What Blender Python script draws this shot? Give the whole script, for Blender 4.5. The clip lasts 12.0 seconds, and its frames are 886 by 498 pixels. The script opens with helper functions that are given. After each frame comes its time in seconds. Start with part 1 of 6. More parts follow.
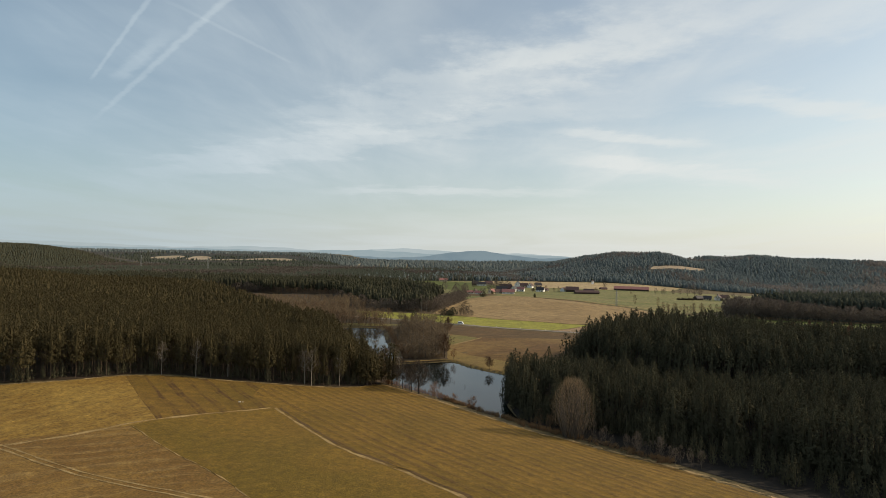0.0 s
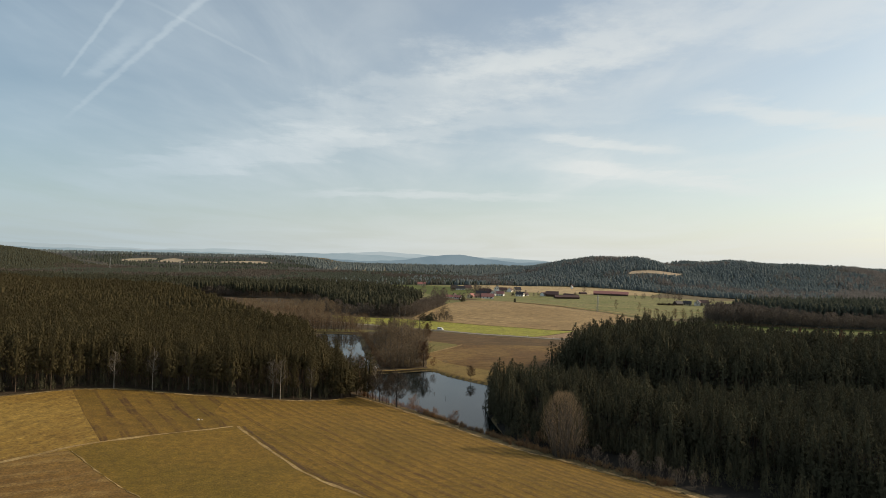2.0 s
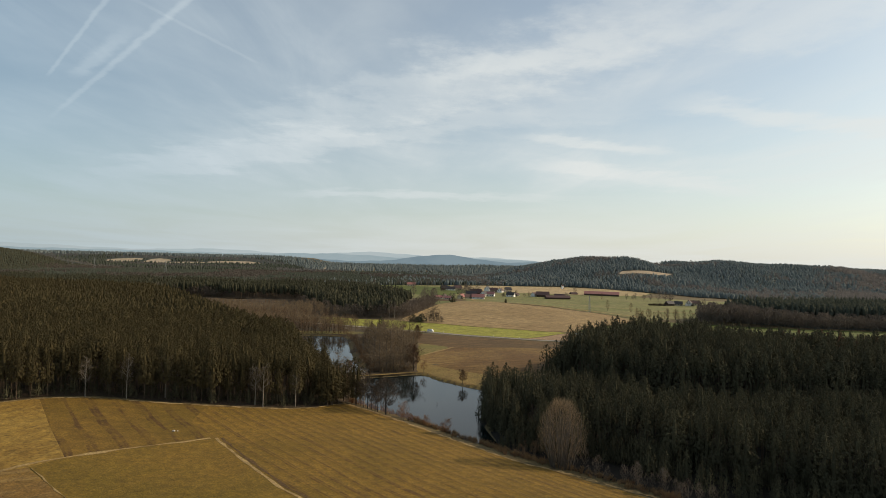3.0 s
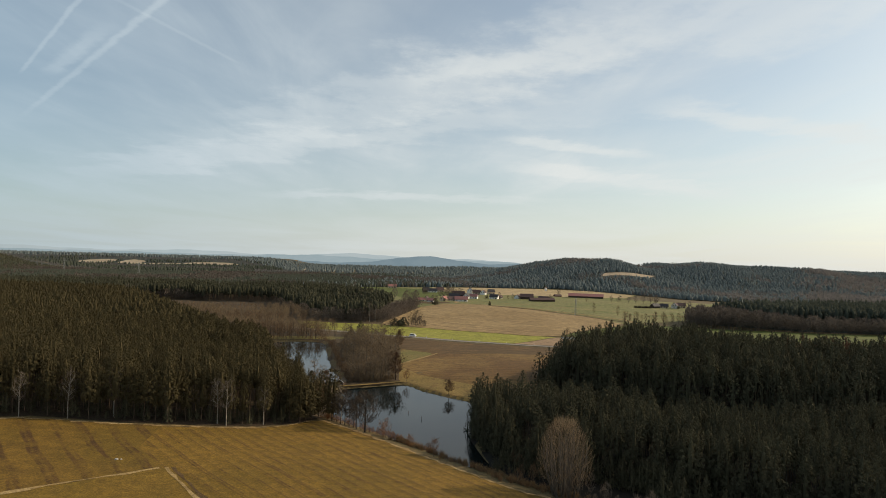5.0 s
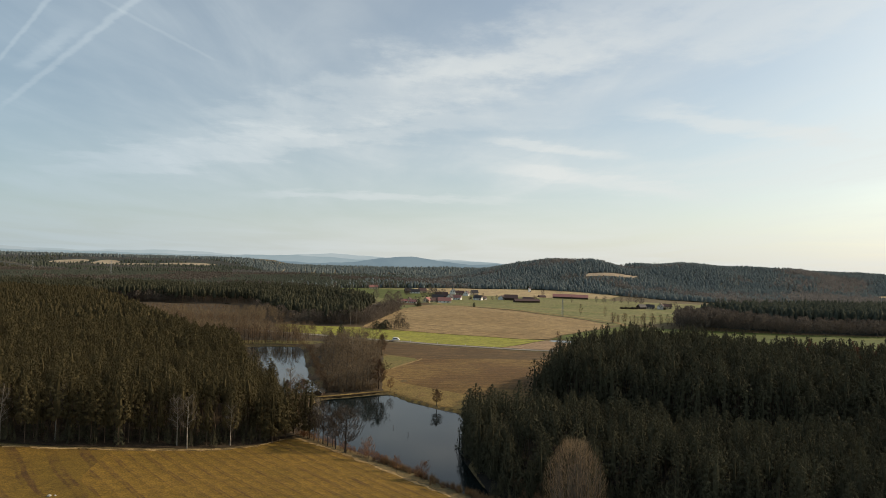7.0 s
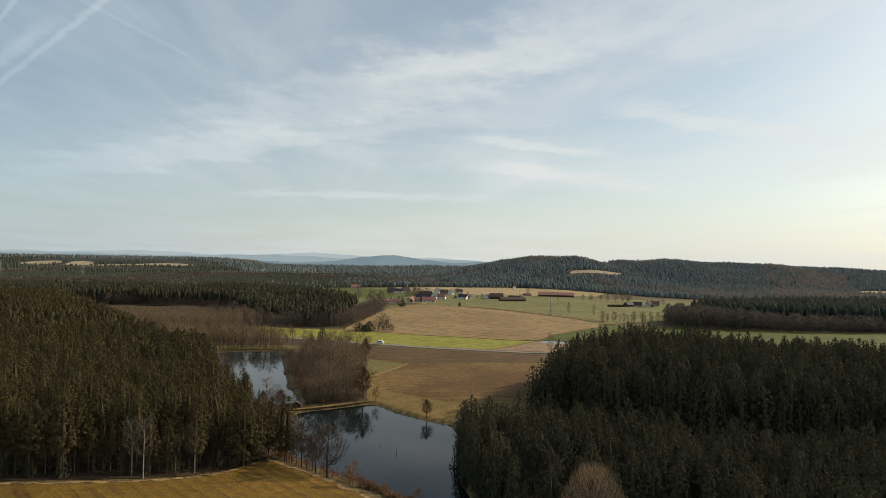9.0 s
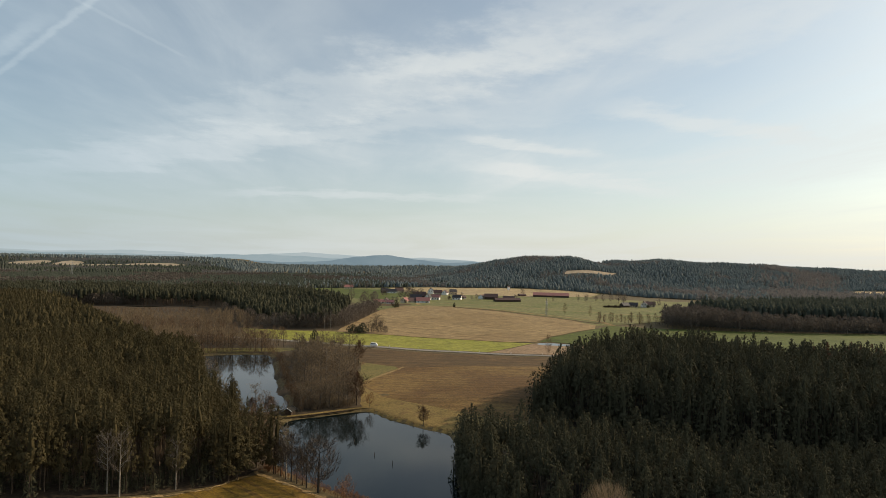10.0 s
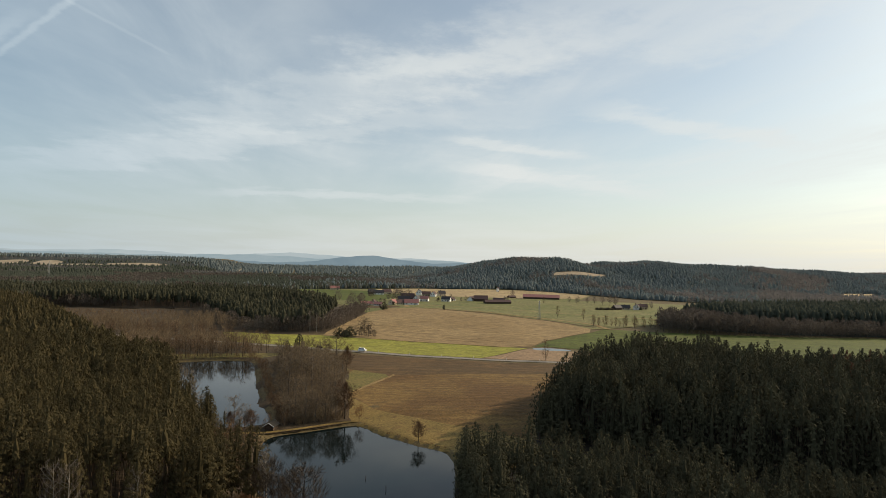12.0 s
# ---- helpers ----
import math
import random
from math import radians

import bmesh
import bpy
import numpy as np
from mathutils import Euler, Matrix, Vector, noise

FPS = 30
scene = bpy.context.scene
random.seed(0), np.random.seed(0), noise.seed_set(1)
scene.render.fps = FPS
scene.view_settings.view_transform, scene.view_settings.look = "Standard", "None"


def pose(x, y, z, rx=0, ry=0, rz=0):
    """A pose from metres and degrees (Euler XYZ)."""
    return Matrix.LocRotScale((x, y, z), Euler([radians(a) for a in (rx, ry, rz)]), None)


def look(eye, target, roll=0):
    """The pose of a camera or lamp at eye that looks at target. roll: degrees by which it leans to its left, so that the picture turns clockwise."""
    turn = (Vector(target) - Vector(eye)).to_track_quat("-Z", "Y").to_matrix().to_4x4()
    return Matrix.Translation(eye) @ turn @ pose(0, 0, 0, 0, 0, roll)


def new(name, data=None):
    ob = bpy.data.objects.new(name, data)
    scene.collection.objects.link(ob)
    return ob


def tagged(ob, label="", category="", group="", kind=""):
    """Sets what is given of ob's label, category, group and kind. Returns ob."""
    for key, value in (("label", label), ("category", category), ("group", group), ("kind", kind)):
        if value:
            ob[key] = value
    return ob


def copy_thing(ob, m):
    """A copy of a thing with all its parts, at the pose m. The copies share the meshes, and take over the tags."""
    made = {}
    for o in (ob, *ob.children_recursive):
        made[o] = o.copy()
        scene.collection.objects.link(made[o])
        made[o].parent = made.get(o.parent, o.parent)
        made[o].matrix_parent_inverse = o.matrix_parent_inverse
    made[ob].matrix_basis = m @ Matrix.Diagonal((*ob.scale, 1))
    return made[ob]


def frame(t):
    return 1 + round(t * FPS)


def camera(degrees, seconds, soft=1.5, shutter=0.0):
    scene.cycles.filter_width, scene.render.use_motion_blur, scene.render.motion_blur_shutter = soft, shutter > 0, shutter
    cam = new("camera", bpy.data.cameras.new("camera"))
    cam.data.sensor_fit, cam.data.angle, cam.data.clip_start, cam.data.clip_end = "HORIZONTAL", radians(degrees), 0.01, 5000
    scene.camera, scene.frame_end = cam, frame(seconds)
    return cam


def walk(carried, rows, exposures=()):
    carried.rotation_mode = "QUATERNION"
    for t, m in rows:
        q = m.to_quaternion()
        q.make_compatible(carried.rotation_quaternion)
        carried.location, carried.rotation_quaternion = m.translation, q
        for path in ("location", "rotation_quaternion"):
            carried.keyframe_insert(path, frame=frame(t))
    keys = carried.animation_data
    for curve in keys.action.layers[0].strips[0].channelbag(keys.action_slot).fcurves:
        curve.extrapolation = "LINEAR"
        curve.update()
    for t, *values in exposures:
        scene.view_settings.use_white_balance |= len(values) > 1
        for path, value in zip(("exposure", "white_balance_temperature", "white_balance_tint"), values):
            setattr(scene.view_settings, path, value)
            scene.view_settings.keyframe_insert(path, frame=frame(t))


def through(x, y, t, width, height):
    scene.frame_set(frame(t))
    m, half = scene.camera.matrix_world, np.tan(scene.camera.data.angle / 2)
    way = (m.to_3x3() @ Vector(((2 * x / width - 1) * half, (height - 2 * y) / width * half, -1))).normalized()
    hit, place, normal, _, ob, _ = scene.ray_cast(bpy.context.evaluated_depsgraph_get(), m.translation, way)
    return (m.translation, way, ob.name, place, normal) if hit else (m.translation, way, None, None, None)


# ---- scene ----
cam = camera(73.0, 12.0, soft=0.6)

PATH = [
    (0, (1.253, -2.038, 60.011), (1.282, -0.038, 60.024), 1.1),
    (1, (0.887, 5.467, 59.96), (0.952, 7.466, 59.98), 1.3),
    (2, (0.541, 13.706, 59.887), (0.643, 15.704, 59.914), 1.4),
    (3, (0.361, 23.614, 59.93), (0.498, 25.609, 59.958), 1.4),
    (5, (0.148, 44.66, 59.535), (0.348, 46.65, 59.57), 1.5),
    (6, (-0.314, 54.694, 59.28), (-0.08, 56.68, 59.317), 1.4),
    (7, (-0.431, 64.67, 59.224), (-0.168, 66.652, 59.262), 1.5),
    (9.5, (-0.664, 88.944, 59.492), (-0.328, 90.916, 59.525), 1.0),
    (10.5, (-0.587, 98.415, 59.737), (-0.231, 100.383, 59.772), 1.2),
    (12, (-1.159, 111.935, 59.789), (-0.768, 113.896, 59.826), 1.3),
]
walk(cam, [(t, look(eye, target, roll)) for t, eye, target, roll in PATH])
from mathutils.geometry import delaunay_2d_cdt


# ---- light ----
SUN_AZ, SUN_EL = radians(76), radians(25.5)
to_sun = Vector((math.sin(SUN_AZ) * math.cos(SUN_EL), math.cos(SUN_AZ) * math.cos(SUN_EL), math.sin(SUN_EL)))
sun = new("sun", bpy.data.lights.new("sun", "SUN"))
sun.data.energy, sun.data.angle, sun.data.color = 4.5, radians(0.6), (1.0, 0.82, 0.59)
sun.matrix_world = look(to_sun * 100, (0, 0, 0))
scene.view_settings.exposure = 0.0


class Net:
    """A node tree with short calls."""

    def __init__(self, tree):
        self.t = tree
        tree.nodes.clear()

    def n(self, kind, links=None, **props):
        node = self.t.nodes.new(kind)
        if "operation" in props:
            node.operation = props["operation"]
        if "interpolation_type" in props:
            node.interpolation_type = props["interpolation_type"]
        if "data_type" in props:
            node.data_type = props["data_type"]
        if "attribute_name" in props:
            node.attribute_name = props["attribute_name"]
        for key, value in (links or {}).items():
            slot = node.inputs[key]
            if isinstance(value, bpy.types.NodeSocket):
                self.t.links.new(value, slot)
            else:
                slot.default_value = value
        return node

    def math(self, op, a, b=0.0, c=0.0):
        return self.n("ShaderNodeMath", {0: a, 1: b, 2: c}, operation=op).outputs[0]

    def vec(self, op, a, b=(0, 0, 0)):
        node = self.n("ShaderNodeVectorMath", {0: a, 1: b}, operation=op)
        return node.outputs["Value"] if op in ("DOT_PRODUCT", "LENGTH", "DISTANCE") else node.outputs["Vector"]

    def noise(self, vector, scale, detail=4.0, rough=0.55, distortion=0.0):
        return self.n("ShaderNodeTexNoise", {"Vector": vector, "Scale": scale, "Detail": detail, "Roughness": rough, "Distortion": distortion}).outputs[0]

    def step(self, x, lo, hi):
        return self.n("ShaderNodeMapRange", {0: x, 1: lo, 2: hi, 3: 0.0, 4: 1.0}, interpolation_type="SMOOTHSTEP").outputs[0]

    def mix(self, fac, a, b):
        return self.n("ShaderNodeMix", {0: fac, 6: a, 7: b}, data_type="RGBA").outputs[2]

    def mapped(self, vector, scale=(1, 1, 1), turn=0.0, shift=(0, 0, 0)):
        return self.n("ShaderNodeMapping", {0: vector, 1: shift, 2: (0, 0, turn), 3: scale}).outputs[0]


# sky: clear spring air with thin cirrus and old vapour trails
world = bpy.data.worlds.new("sky")
scene.world = world
world.use_nodes = True
w = Net(world.node_tree)
sky = w.n("ShaderNodeTexSky")
sky.sky_type, sky.sun_disc, sky.sun_elevation, sky.sun_rotation = "NISHITA", False, SUN_EL, SUN_AZ
sky.air_density, sky.dust_density, sky.ozone_density, sky.altitude = 1.0, 2.2, 1.2, 450.0
way = w.n("ShaderNodeTexCoord").outputs["Generated"]
sep = w.n("ShaderNodeSeparateXYZ", {0: way})
height = w.math("MAXIMUM", sep.outputs[2], 0.0)
over = w.math("ADD", height, 0.05)
plane = w.n("ShaderNodeCombineXYZ", {0: w.math("DIVIDE", sep.outputs[0], over), 1: w.math("DIVIDE", sep.outputs[1], over)}).outputs[0]
veil = w.noise(w.mapped(plane, (0.42, 0.24, 1), radians(-28)), 1.0, 6.0, 0.55, 0.5)
wisps = w.noise(w.mapped(plane, (1.9, 0.6, 1), radians(-38), (3.1, 1.7, 0)), 1.0, 8.0, 0.62, 1.0)
cloud = w.math("MULTIPLY", w.step(veil, 0.30, 0.75), w.step(wisps, 0.25, 0.80))
cloud = w.math("ADD", w.math("MULTIPLY", w.math("MULTIPLY", cloud, w.step(height, 0.03, 0.16)), 0.42), w.math("ADD", 0.2, w.math("MULTIPLY", w.step(veil, 0.25, 0.75), 0.36)))


def trail(a, b, wide, fade, strength, ragged=1.6, fleck=9.0):
    """A vapour trail or cirrus streak between two directions, as a line on the cloud layer."""
    pa, pb = [Vector((d[0] / (d[2] + 0.05), d[1] / (d[2] + 0.05), 0)) for d in (a, b)]
    along = (pb - pa).normalized()
    across = Vector((-along.y, along.x, 0))
    off = w.math("SUBTRACT", w.vec("DOT_PRODUCT", plane, tuple(across)), across.dot(pa))
    run = w.math("DIVIDE", w.math("SUBTRACT", w.vec("DOT_PRODUCT", plane, tuple(along)), along.dot(pa)), (pb - pa).length)
    rag = w.math("MULTIPLY", w.math("SUBTRACT", w.noise(plane, fleck, 6.0, 0.65), 0.5), wide * ragged)
    body = w.step(w.math("ABSOLUTE", w.math("ADD", off, rag)), wide, wide * 0.15)
    ends = w.math("MULTIPLY", w.step(run, -fade, fade * 0.4), w.step(run, 1.0 + fade * 3, 1.0))
    return w.math("MULTIPLY", w.math("MULTIPLY", body, ends), strength)


def heading(px, py):
    """Direction for a bearing right of north and an elevation, both in degrees."""
    return (math.sin(radians(px)) * math.cos(radians(py)), math.cos(radians(px)) * math.cos(radians(py)), math.sin(radians(py)))


TRAILS = (
    ((-29.74, 13.75), (-26.27, 19.57), 0.014, 0.12, 0.2, 1.6, 9),
    ((-28.43, 11.7), (-19.99, 20.87), 0.024, 0.4, 0.2, 1.8, 9),
    ((-14.25, 17.06), (-21.12, 19.49), 0.02, 0.2, 0.09, 1.6, 9),
    ((-27.77, 14.13), (-26.03, 16.09), 0.05, 0.4, 0.2, 1.6, 9),
    ((-10.09, 11.17), (31.43, 22.14), 0.5, 0.3, 0.2, 4, 1.6),
    ((2.34, 16.77), (17.37, 18.8), 0.35, 0.3, 0.22, 4, 2),
    ((26.98, 13.71), (37.48, 11.19), 0.22, 0.3, 0.32, 3, 2.2),
    ((12.24, 11.34), (20.65, 10.34), 0.2, 0.3, 0.3, 3, 2.2),
    ((-22.83, 6.85), (-5.99, 10.71), 0.5, 0.5, 0.25, 4, 1.5),
    ((-7.9, 5.67), (3.72, 5.87), 0.4, 0.5, 0.3, 3, 2),
    ((14.97, 8.73), (25.67, 7.09), 0.4, 0.5, 0.25, 3, 2),
)
for a, b, *shape in TRAILS:
    cloud = w.math("ADD", cloud, trail(heading(*a), heading(*b), *shape))
cloud = w.math("MINIMUM", cloud, 0.92)
toward = w.vec("DOT_PRODUCT", way, (math.sin(SUN_AZ), math.cos(SUN_AZ), 0))
glow = w.step(toward, -0.6, 0.6)
white = w.mix(glow, (4.5, 5.7, 6.6, 1), (7.75, 8.0, 7.8, 1))
low = w.math("POWER", w.math("SUBTRACT", 1.0, height), 9.0)
haze = w.mix(glow, (4.7, 5.7, 5.95, 1), (7.8, 8.0, 7.5, 1))
clear = w.vec("MULTIPLY", sky.outputs[0], (1.06, 1.15, 1.10))
colour = w.mix(w.math("MULTIPLY", low, 0.75), clear, haze)
colour = w.mix(cloud, colour, white)
w.n("ShaderNodeOutputWorld", {0: w.n("ShaderNodeBackground", {"Color": colour, "Strength": 0.1}).outputs[0]})


# ---- materials ----
def material(name, build):
    m = bpy.data.materials.new(name)
    m.use_nodes = True
    net = Net(m.node_tree)
    net.n("ShaderNodeOutputMaterial", {0: build(net)})
    return m


def surface(net, colour, rough=0.9, bump=None, strength=0.3, distance=0.1, **more):
    links = {"Base Color": colour, "Roughness": rough, "Specular IOR Level": 0.25}
    links.update({k.replace("_", " "): val for k, val in more.items()})
    if bump is not None:
        links["Normal"] = net.n("ShaderNodeBump", {"Height": bump, "Strength": strength, "Distance": distance}).outputs[0]
    return net.n("ShaderNodeBsdfPrincipled", links).outputs[0]


def rgb(*c):
    return (*c, 1.0)


def field_material(name, main, second, stain, stripe=0.0, spacing=4.0, depth=0.0, patches=0.02, grain=1.2, drift=0.8):
    """Open ground: two colours in broad patches, a third in drill rows or streaks, and fine grain. stripe: bearing of the rows."""

    def build(net):
        at = net.n("ShaderNodeTexCoord").outputs["Object"]
        broad = net.noise(at, patches, 5.0, 0.6, 0.5)
        fine = net.noise(at, grain, 6.0, 0.7)
        middle = net.noise(at, patches * 6, 4.0, 0.6)
        colour = net.mix(net.step(broad, 0.35, 0.65), main, second)
        relief = fine
        if depth:
            turned = net.mapped(at, (1, 1, 1), radians(stripe))
            # rows run along the turned y; the wander keeps them from being ruled lines
            wander = net.math("MULTIPLY", net.math("SUBTRACT", net.noise(at, 0.03, 3.0), 0.5), spacing * drift * 2)
            across = net.math("ADD", net.n("ShaderNodeSeparateXYZ", {0: turned}).outputs[0], wander)
            rows = net.math("SINE", net.math("MULTIPLY", across, 6.2832 / spacing))
            thin = net.noise(net.mapped(turned, (1.0 / spacing * 1.7, 0.02, 1)), 1.0, 3.0, 0.6)
            drill = net.math("SINE", net.math("MULTIPLY", across, 6.2832 / spacing * 3.7))
            blur = net.math("MULTIPLY", net.math("SUBTRACT", net.noise(at, 0.6, 4.0, 0.7), 0.5), 1.5)
            ragged = net.math("ADD", net.math("ADD", rows, net.math("MULTIPLY", drill, 0.45)), net.math("ADD", blur, net.math("MULTIPLY", net.math("SUBTRACT", thin, 0.5), 3.0)))
            mask = net.math("MULTIPLY", net.step(ragged, 0.15, 1.2), net.step(middle, 0.25, 0.65))
            colour = net.mix(net.math("MULTIPLY", mask, depth), colour, stain)
            relief = net.math("ADD", fine, net.math("MULTIPLY", rows, 0.3))
        else:
            colour = net.mix(net.math("MULTIPLY", net.step(middle, 0.5, 0.75), 0.6), colour, stain)
        blotch = net.noise(at, patches * 14, 6.0, 0.65, 0.4)
        value = net.math("MULTIPLY", net.math("MAXIMUM", net.math("ADD", -0.25, net.math("MULTIPLY", fine, 2.5)), 0.2), net.math("ADD", 0.28, net.math("MULTIPLY", blotch, 1.5)))
        speck = net.n("ShaderNodeHueSaturation", {"Value": value, "Color": colour}).outputs[0]
        return surface(net, speck, 0.95, relief, 0.5, 0.25)

    return material(name, build)


def leaf_material(name, dark, light, through=0.12, per_tree=True):
    """Needles or twigs: colour by tree and by tuft."""

    def build(net):
        tuft = net.n("ShaderNodeNewGeometry").outputs["Random Per Island"]
        tree = net.n("ShaderNodeAttribute", attribute_name="tint").outputs["Fac"]
        own = net.n("ShaderNodeObjectInfo").outputs["Random"]
        mixed = net.math("FRACT", net.math("ADD", tree, own))
        colour = net.mix(net.math("ADD", net.math("MULTIPLY", mixed, 0.6), net.math("MULTIPLY", tuft, 0.4)), dark, light)
        front = surface(net, colour, 1.0, None, Specular_IOR_Level=0.08)
        back = net.n("ShaderNodeBsdfTranslucent", {"Color": colour}).outputs[0]
        return net.n("ShaderNodeMixShader", {0: through, 1: front, 2: back}).outputs[0]

    return material(name, build)


def bark_material(name, a, b, scale=3.0, stretch=(1, 1, 0.15)):
    def build(net):
        at = net.mapped(net.n("ShaderNodeTexCoord").outputs["Object"], stretch)
        grain = net.noise(at, scale, 5.0, 0.65)
        return surface(net, net.mix(net.step(grain, 0.35, 0.65), a, b), 0.9, grain, 0.6, 0.05)

    return material(name, build)


def plain_material(name, a, b, rough=0.8, scale=2.0, metallic=0.0):
    def build(net):
        at = net.n("ShaderNodeTexCoord").outputs["Object"]
        grain = net.noise(at, scale, 5.0, 0.6)
        return surface(net, net.mix(net.step(grain, 0.3, 0.7), a, b), rough, grain, 0.15, 0.03, Metallic=metallic)

    return material(name, build)


M_FLOOR = field_material("rough_ground", rgb(0.095, 0.068, 0.03), rgb(0.12, 0.088, 0.036), rgb(0.06, 0.042, 0.022), patches=0.03)
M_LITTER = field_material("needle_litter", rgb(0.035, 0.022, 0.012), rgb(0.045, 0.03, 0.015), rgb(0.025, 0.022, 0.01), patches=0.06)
# Near-black ground colour that carries the wood's deep shade.
M_HOLLOW = field_material("shade_dark_floor", rgb(0.012, 0.009, 0.006), rgb(0.017, 0.013, 0.008), rgb(0.009, 0.007, 0.005), patches=0.05)
M_SCRUB = field_material("scrub_floor", rgb(0.05, 0.034, 0.018), rgb(0.075, 0.05, 0.025), rgb(0.035, 0.024, 0.014), patches=0.06)
M_STUBBLE = field_material("stubble_hill", rgb(0.117, 0.070, 0.0075), rgb(0.15, 0.086, 0.011), rgb(0.062, 0.030, 0.008), -38.5, 3.6, 0.7, 0.03, 2.2, 0.35)
M_FURROW = field_material("dark_furrow", rgb(0.07, 0.04, 0.014), rgb(0.09, 0.052, 0.017), rgb(0.05, 0.03, 0.012), patches=0.15, grain=2.4)
M_TRAM = field_material("tramline", rgb(0.12, 0.07, 0.026), rgb(0.15, 0.092, 0.036), rgb(0.085, 0.05, 0.02), patches=0.05, grain=1.4)
M_HEAD = field_material("headland", rgb(0.109, 0.066, 0.0075), rgb(0.133, 0.075, 0.010), rgb(0.055, 0.026, 0.007), -35, 6.5, 0.85, 0.02, 2.2, 0.4)
M_WINTER = field_material("winter_sown", rgb(0.112, 0.071, 0.007), rgb(0.143, 0.083, 0.010), rgb(0.152, 0.092, 0.014), patches=0.035, grain=2.4)
M_PALE = field_material("pale_grass", rgb(0.215, 0.132, 0.026), rgb(0.16, 0.090, 0.015), rgb(0.255, 0.162, 0.038), 20, 5.0, 0.5, 0.03, 1.2, 2.0)
M_RUSSET = field_material("russet_stubble", rgb(0.122, 0.065, 0.014), rgb(0.168, 0.097, 0.022), rgb(0.21, 0.135, 0.046), 60, 6.0, 0.6, 0.04, 2.2, 2.0)
M_PLOUGH = field_material("ploughed_valley", rgb(0.072, 0.043, 0.015), rgb(0.104, 0.061, 0.022), rgb(0.135, 0.074, 0.028), -78, 9.0, 0.65, 0.012, 1.2, 1.5)
M_MEADOW = field_material("pond_meadow", rgb(0.20, 0.133, 0.04), rgb(0.155, 0.107, 0.031), rgb(0.125, 0.066, 0.026), patches=0.05, grain=1.6)
M_GREEN = field_material("young_corn", rgb(0.205, 0.198, 0.026), rgb(0.23, 0.212, 0.033), rgb(0.285, 0.245, 0.065), -59, 7.0, 0.5, 0.01, 0.8)
M_GRASS = field_material("dark_grass", rgb(0.060, 0.076, 0.007), rgb(0.072, 0.084, 0.010), rgb(0.085, 0.088, 0.014), -70, 14.0, 0.4, 0.008, 0.6)
M_STRAW = field_material("straw_hump", rgb(0.225, 0.15, 0.064), rgb(0.275, 0.19, 0.086), rgb(0.125, 0.072, 0.028), -62, 9.0, 0.8, 0.012, 1.0, 1.5)
M_TILL = field_material("tilled_corner", rgb(0.23, 0.15, 0.085), rgb(0.27, 0.18, 0.10), rgb(0.15, 0.09, 0.05), patches=0.05, grain=0.8)
M_OLIVE = field_material("olive_grass", rgb(0.13, 0.112, 0.03), rgb(0.15, 0.118, 0.036), rgb(0.115, 0.08, 0.03), patches=0.06, grain=1.0)
M_REDPLOUGH = field_material("reddish_stubble", rgb(0.105, 0.056, 0.016), rgb(0.165, 0.100, 0.030), rgb(0.088, 0.041, 0.014), -72, 5.0, 0.6, 0.022, 1.3, 2.0)
M_FARFLOOR = field_material("far_wood_floor", rgb(0.028, 0.034, 0.027), rgb(0.036, 0.04, 0.032), rgb(0.046, 0.044, 0.034), patches=0.01, grain=0.2)
M_HAY = field_material("far_hay", rgb(0.34, 0.25, 0.13), rgb(0.29, 0.21, 0.10), rgb(0.22, 0.175, 0.075), patches=0.006, grain=0.3)
M_CLEAR = field_material("hill_clearing_grass", rgb(0.27, 0.205, 0.135), rgb(0.32, 0.25, 0.17), rgb(0.2, 0.16, 0.10), patches=0.02, grain=0.4)
M_FARHAY = field_material("pale_far_hay", rgb(0.36, 0.29, 0.2), rgb(0.3, 0.235, 0.15), rgb(0.22, 0.17, 0.1), patches=0.012, grain=0.1)
M_VILLAGE = field_material("village_green", rgb(0.120, 0.124, 0.034), rgb(0.16, 0.145, 0.050), rgb(0.21, 0.168, 0.078), -60, 22.0, 0.5, 0.012, 0.4, 2.0)
M_VERGE = field_material("dry_verge", rgb(0.31, 0.215, 0.098), rgb(0.20, 0.13, 0.052), rgb(0.12, 0.072, 0.03), patches=0.12, grain=2.0)
M_TRACK = field_material("wheel_track", rgb(0.31, 0.215, 0.09), rgb(0.22, 0.145, 0.055), rgb(0.13, 0.085, 0.03), patches=0.15, grain=2.0)
M_ROAD = field_material("asphalt", rgb(0.24, 0.212, 0.172), rgb(0.205, 0.18, 0.148), rgb(0.17, 0.15, 0.125), patches=0.05, grain=3.0)
M_PINE = leaf_material("pine_needles", rgb(0.050, 0.041, 0.020), rgb(0.095, 0.077, 0.038), 0.3)
M_SPRUCE = leaf_material("spruce_needles", rgb(0.042, 0.040, 0.025), rgb(0.096, 0.087, 0.050), 0.1)
# Aerial haze put into the needle colour: paler and bluer than near conifers.
M_FARWOOD = leaf_material("hazed_conifer_needles", rgb(0.160, 0.186, 0.180), rgb(0.225, 0.256, 0.250), 0.5)
M_MIDWOOD = leaf_material("valley_conifer_needles", rgb(0.046, 0.046, 0.029), rgb(0.090, 0.087, 0.054), 0.3)
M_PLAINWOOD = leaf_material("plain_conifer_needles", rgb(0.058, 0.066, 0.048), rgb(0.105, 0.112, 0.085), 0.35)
M_TWIG = leaf_material("bare_twigs", rgb(0.086, 0.055, 0.033), rgb(0.21, 0.134, 0.078), 0.15)
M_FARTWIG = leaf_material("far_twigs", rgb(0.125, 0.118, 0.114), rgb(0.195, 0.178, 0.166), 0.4)
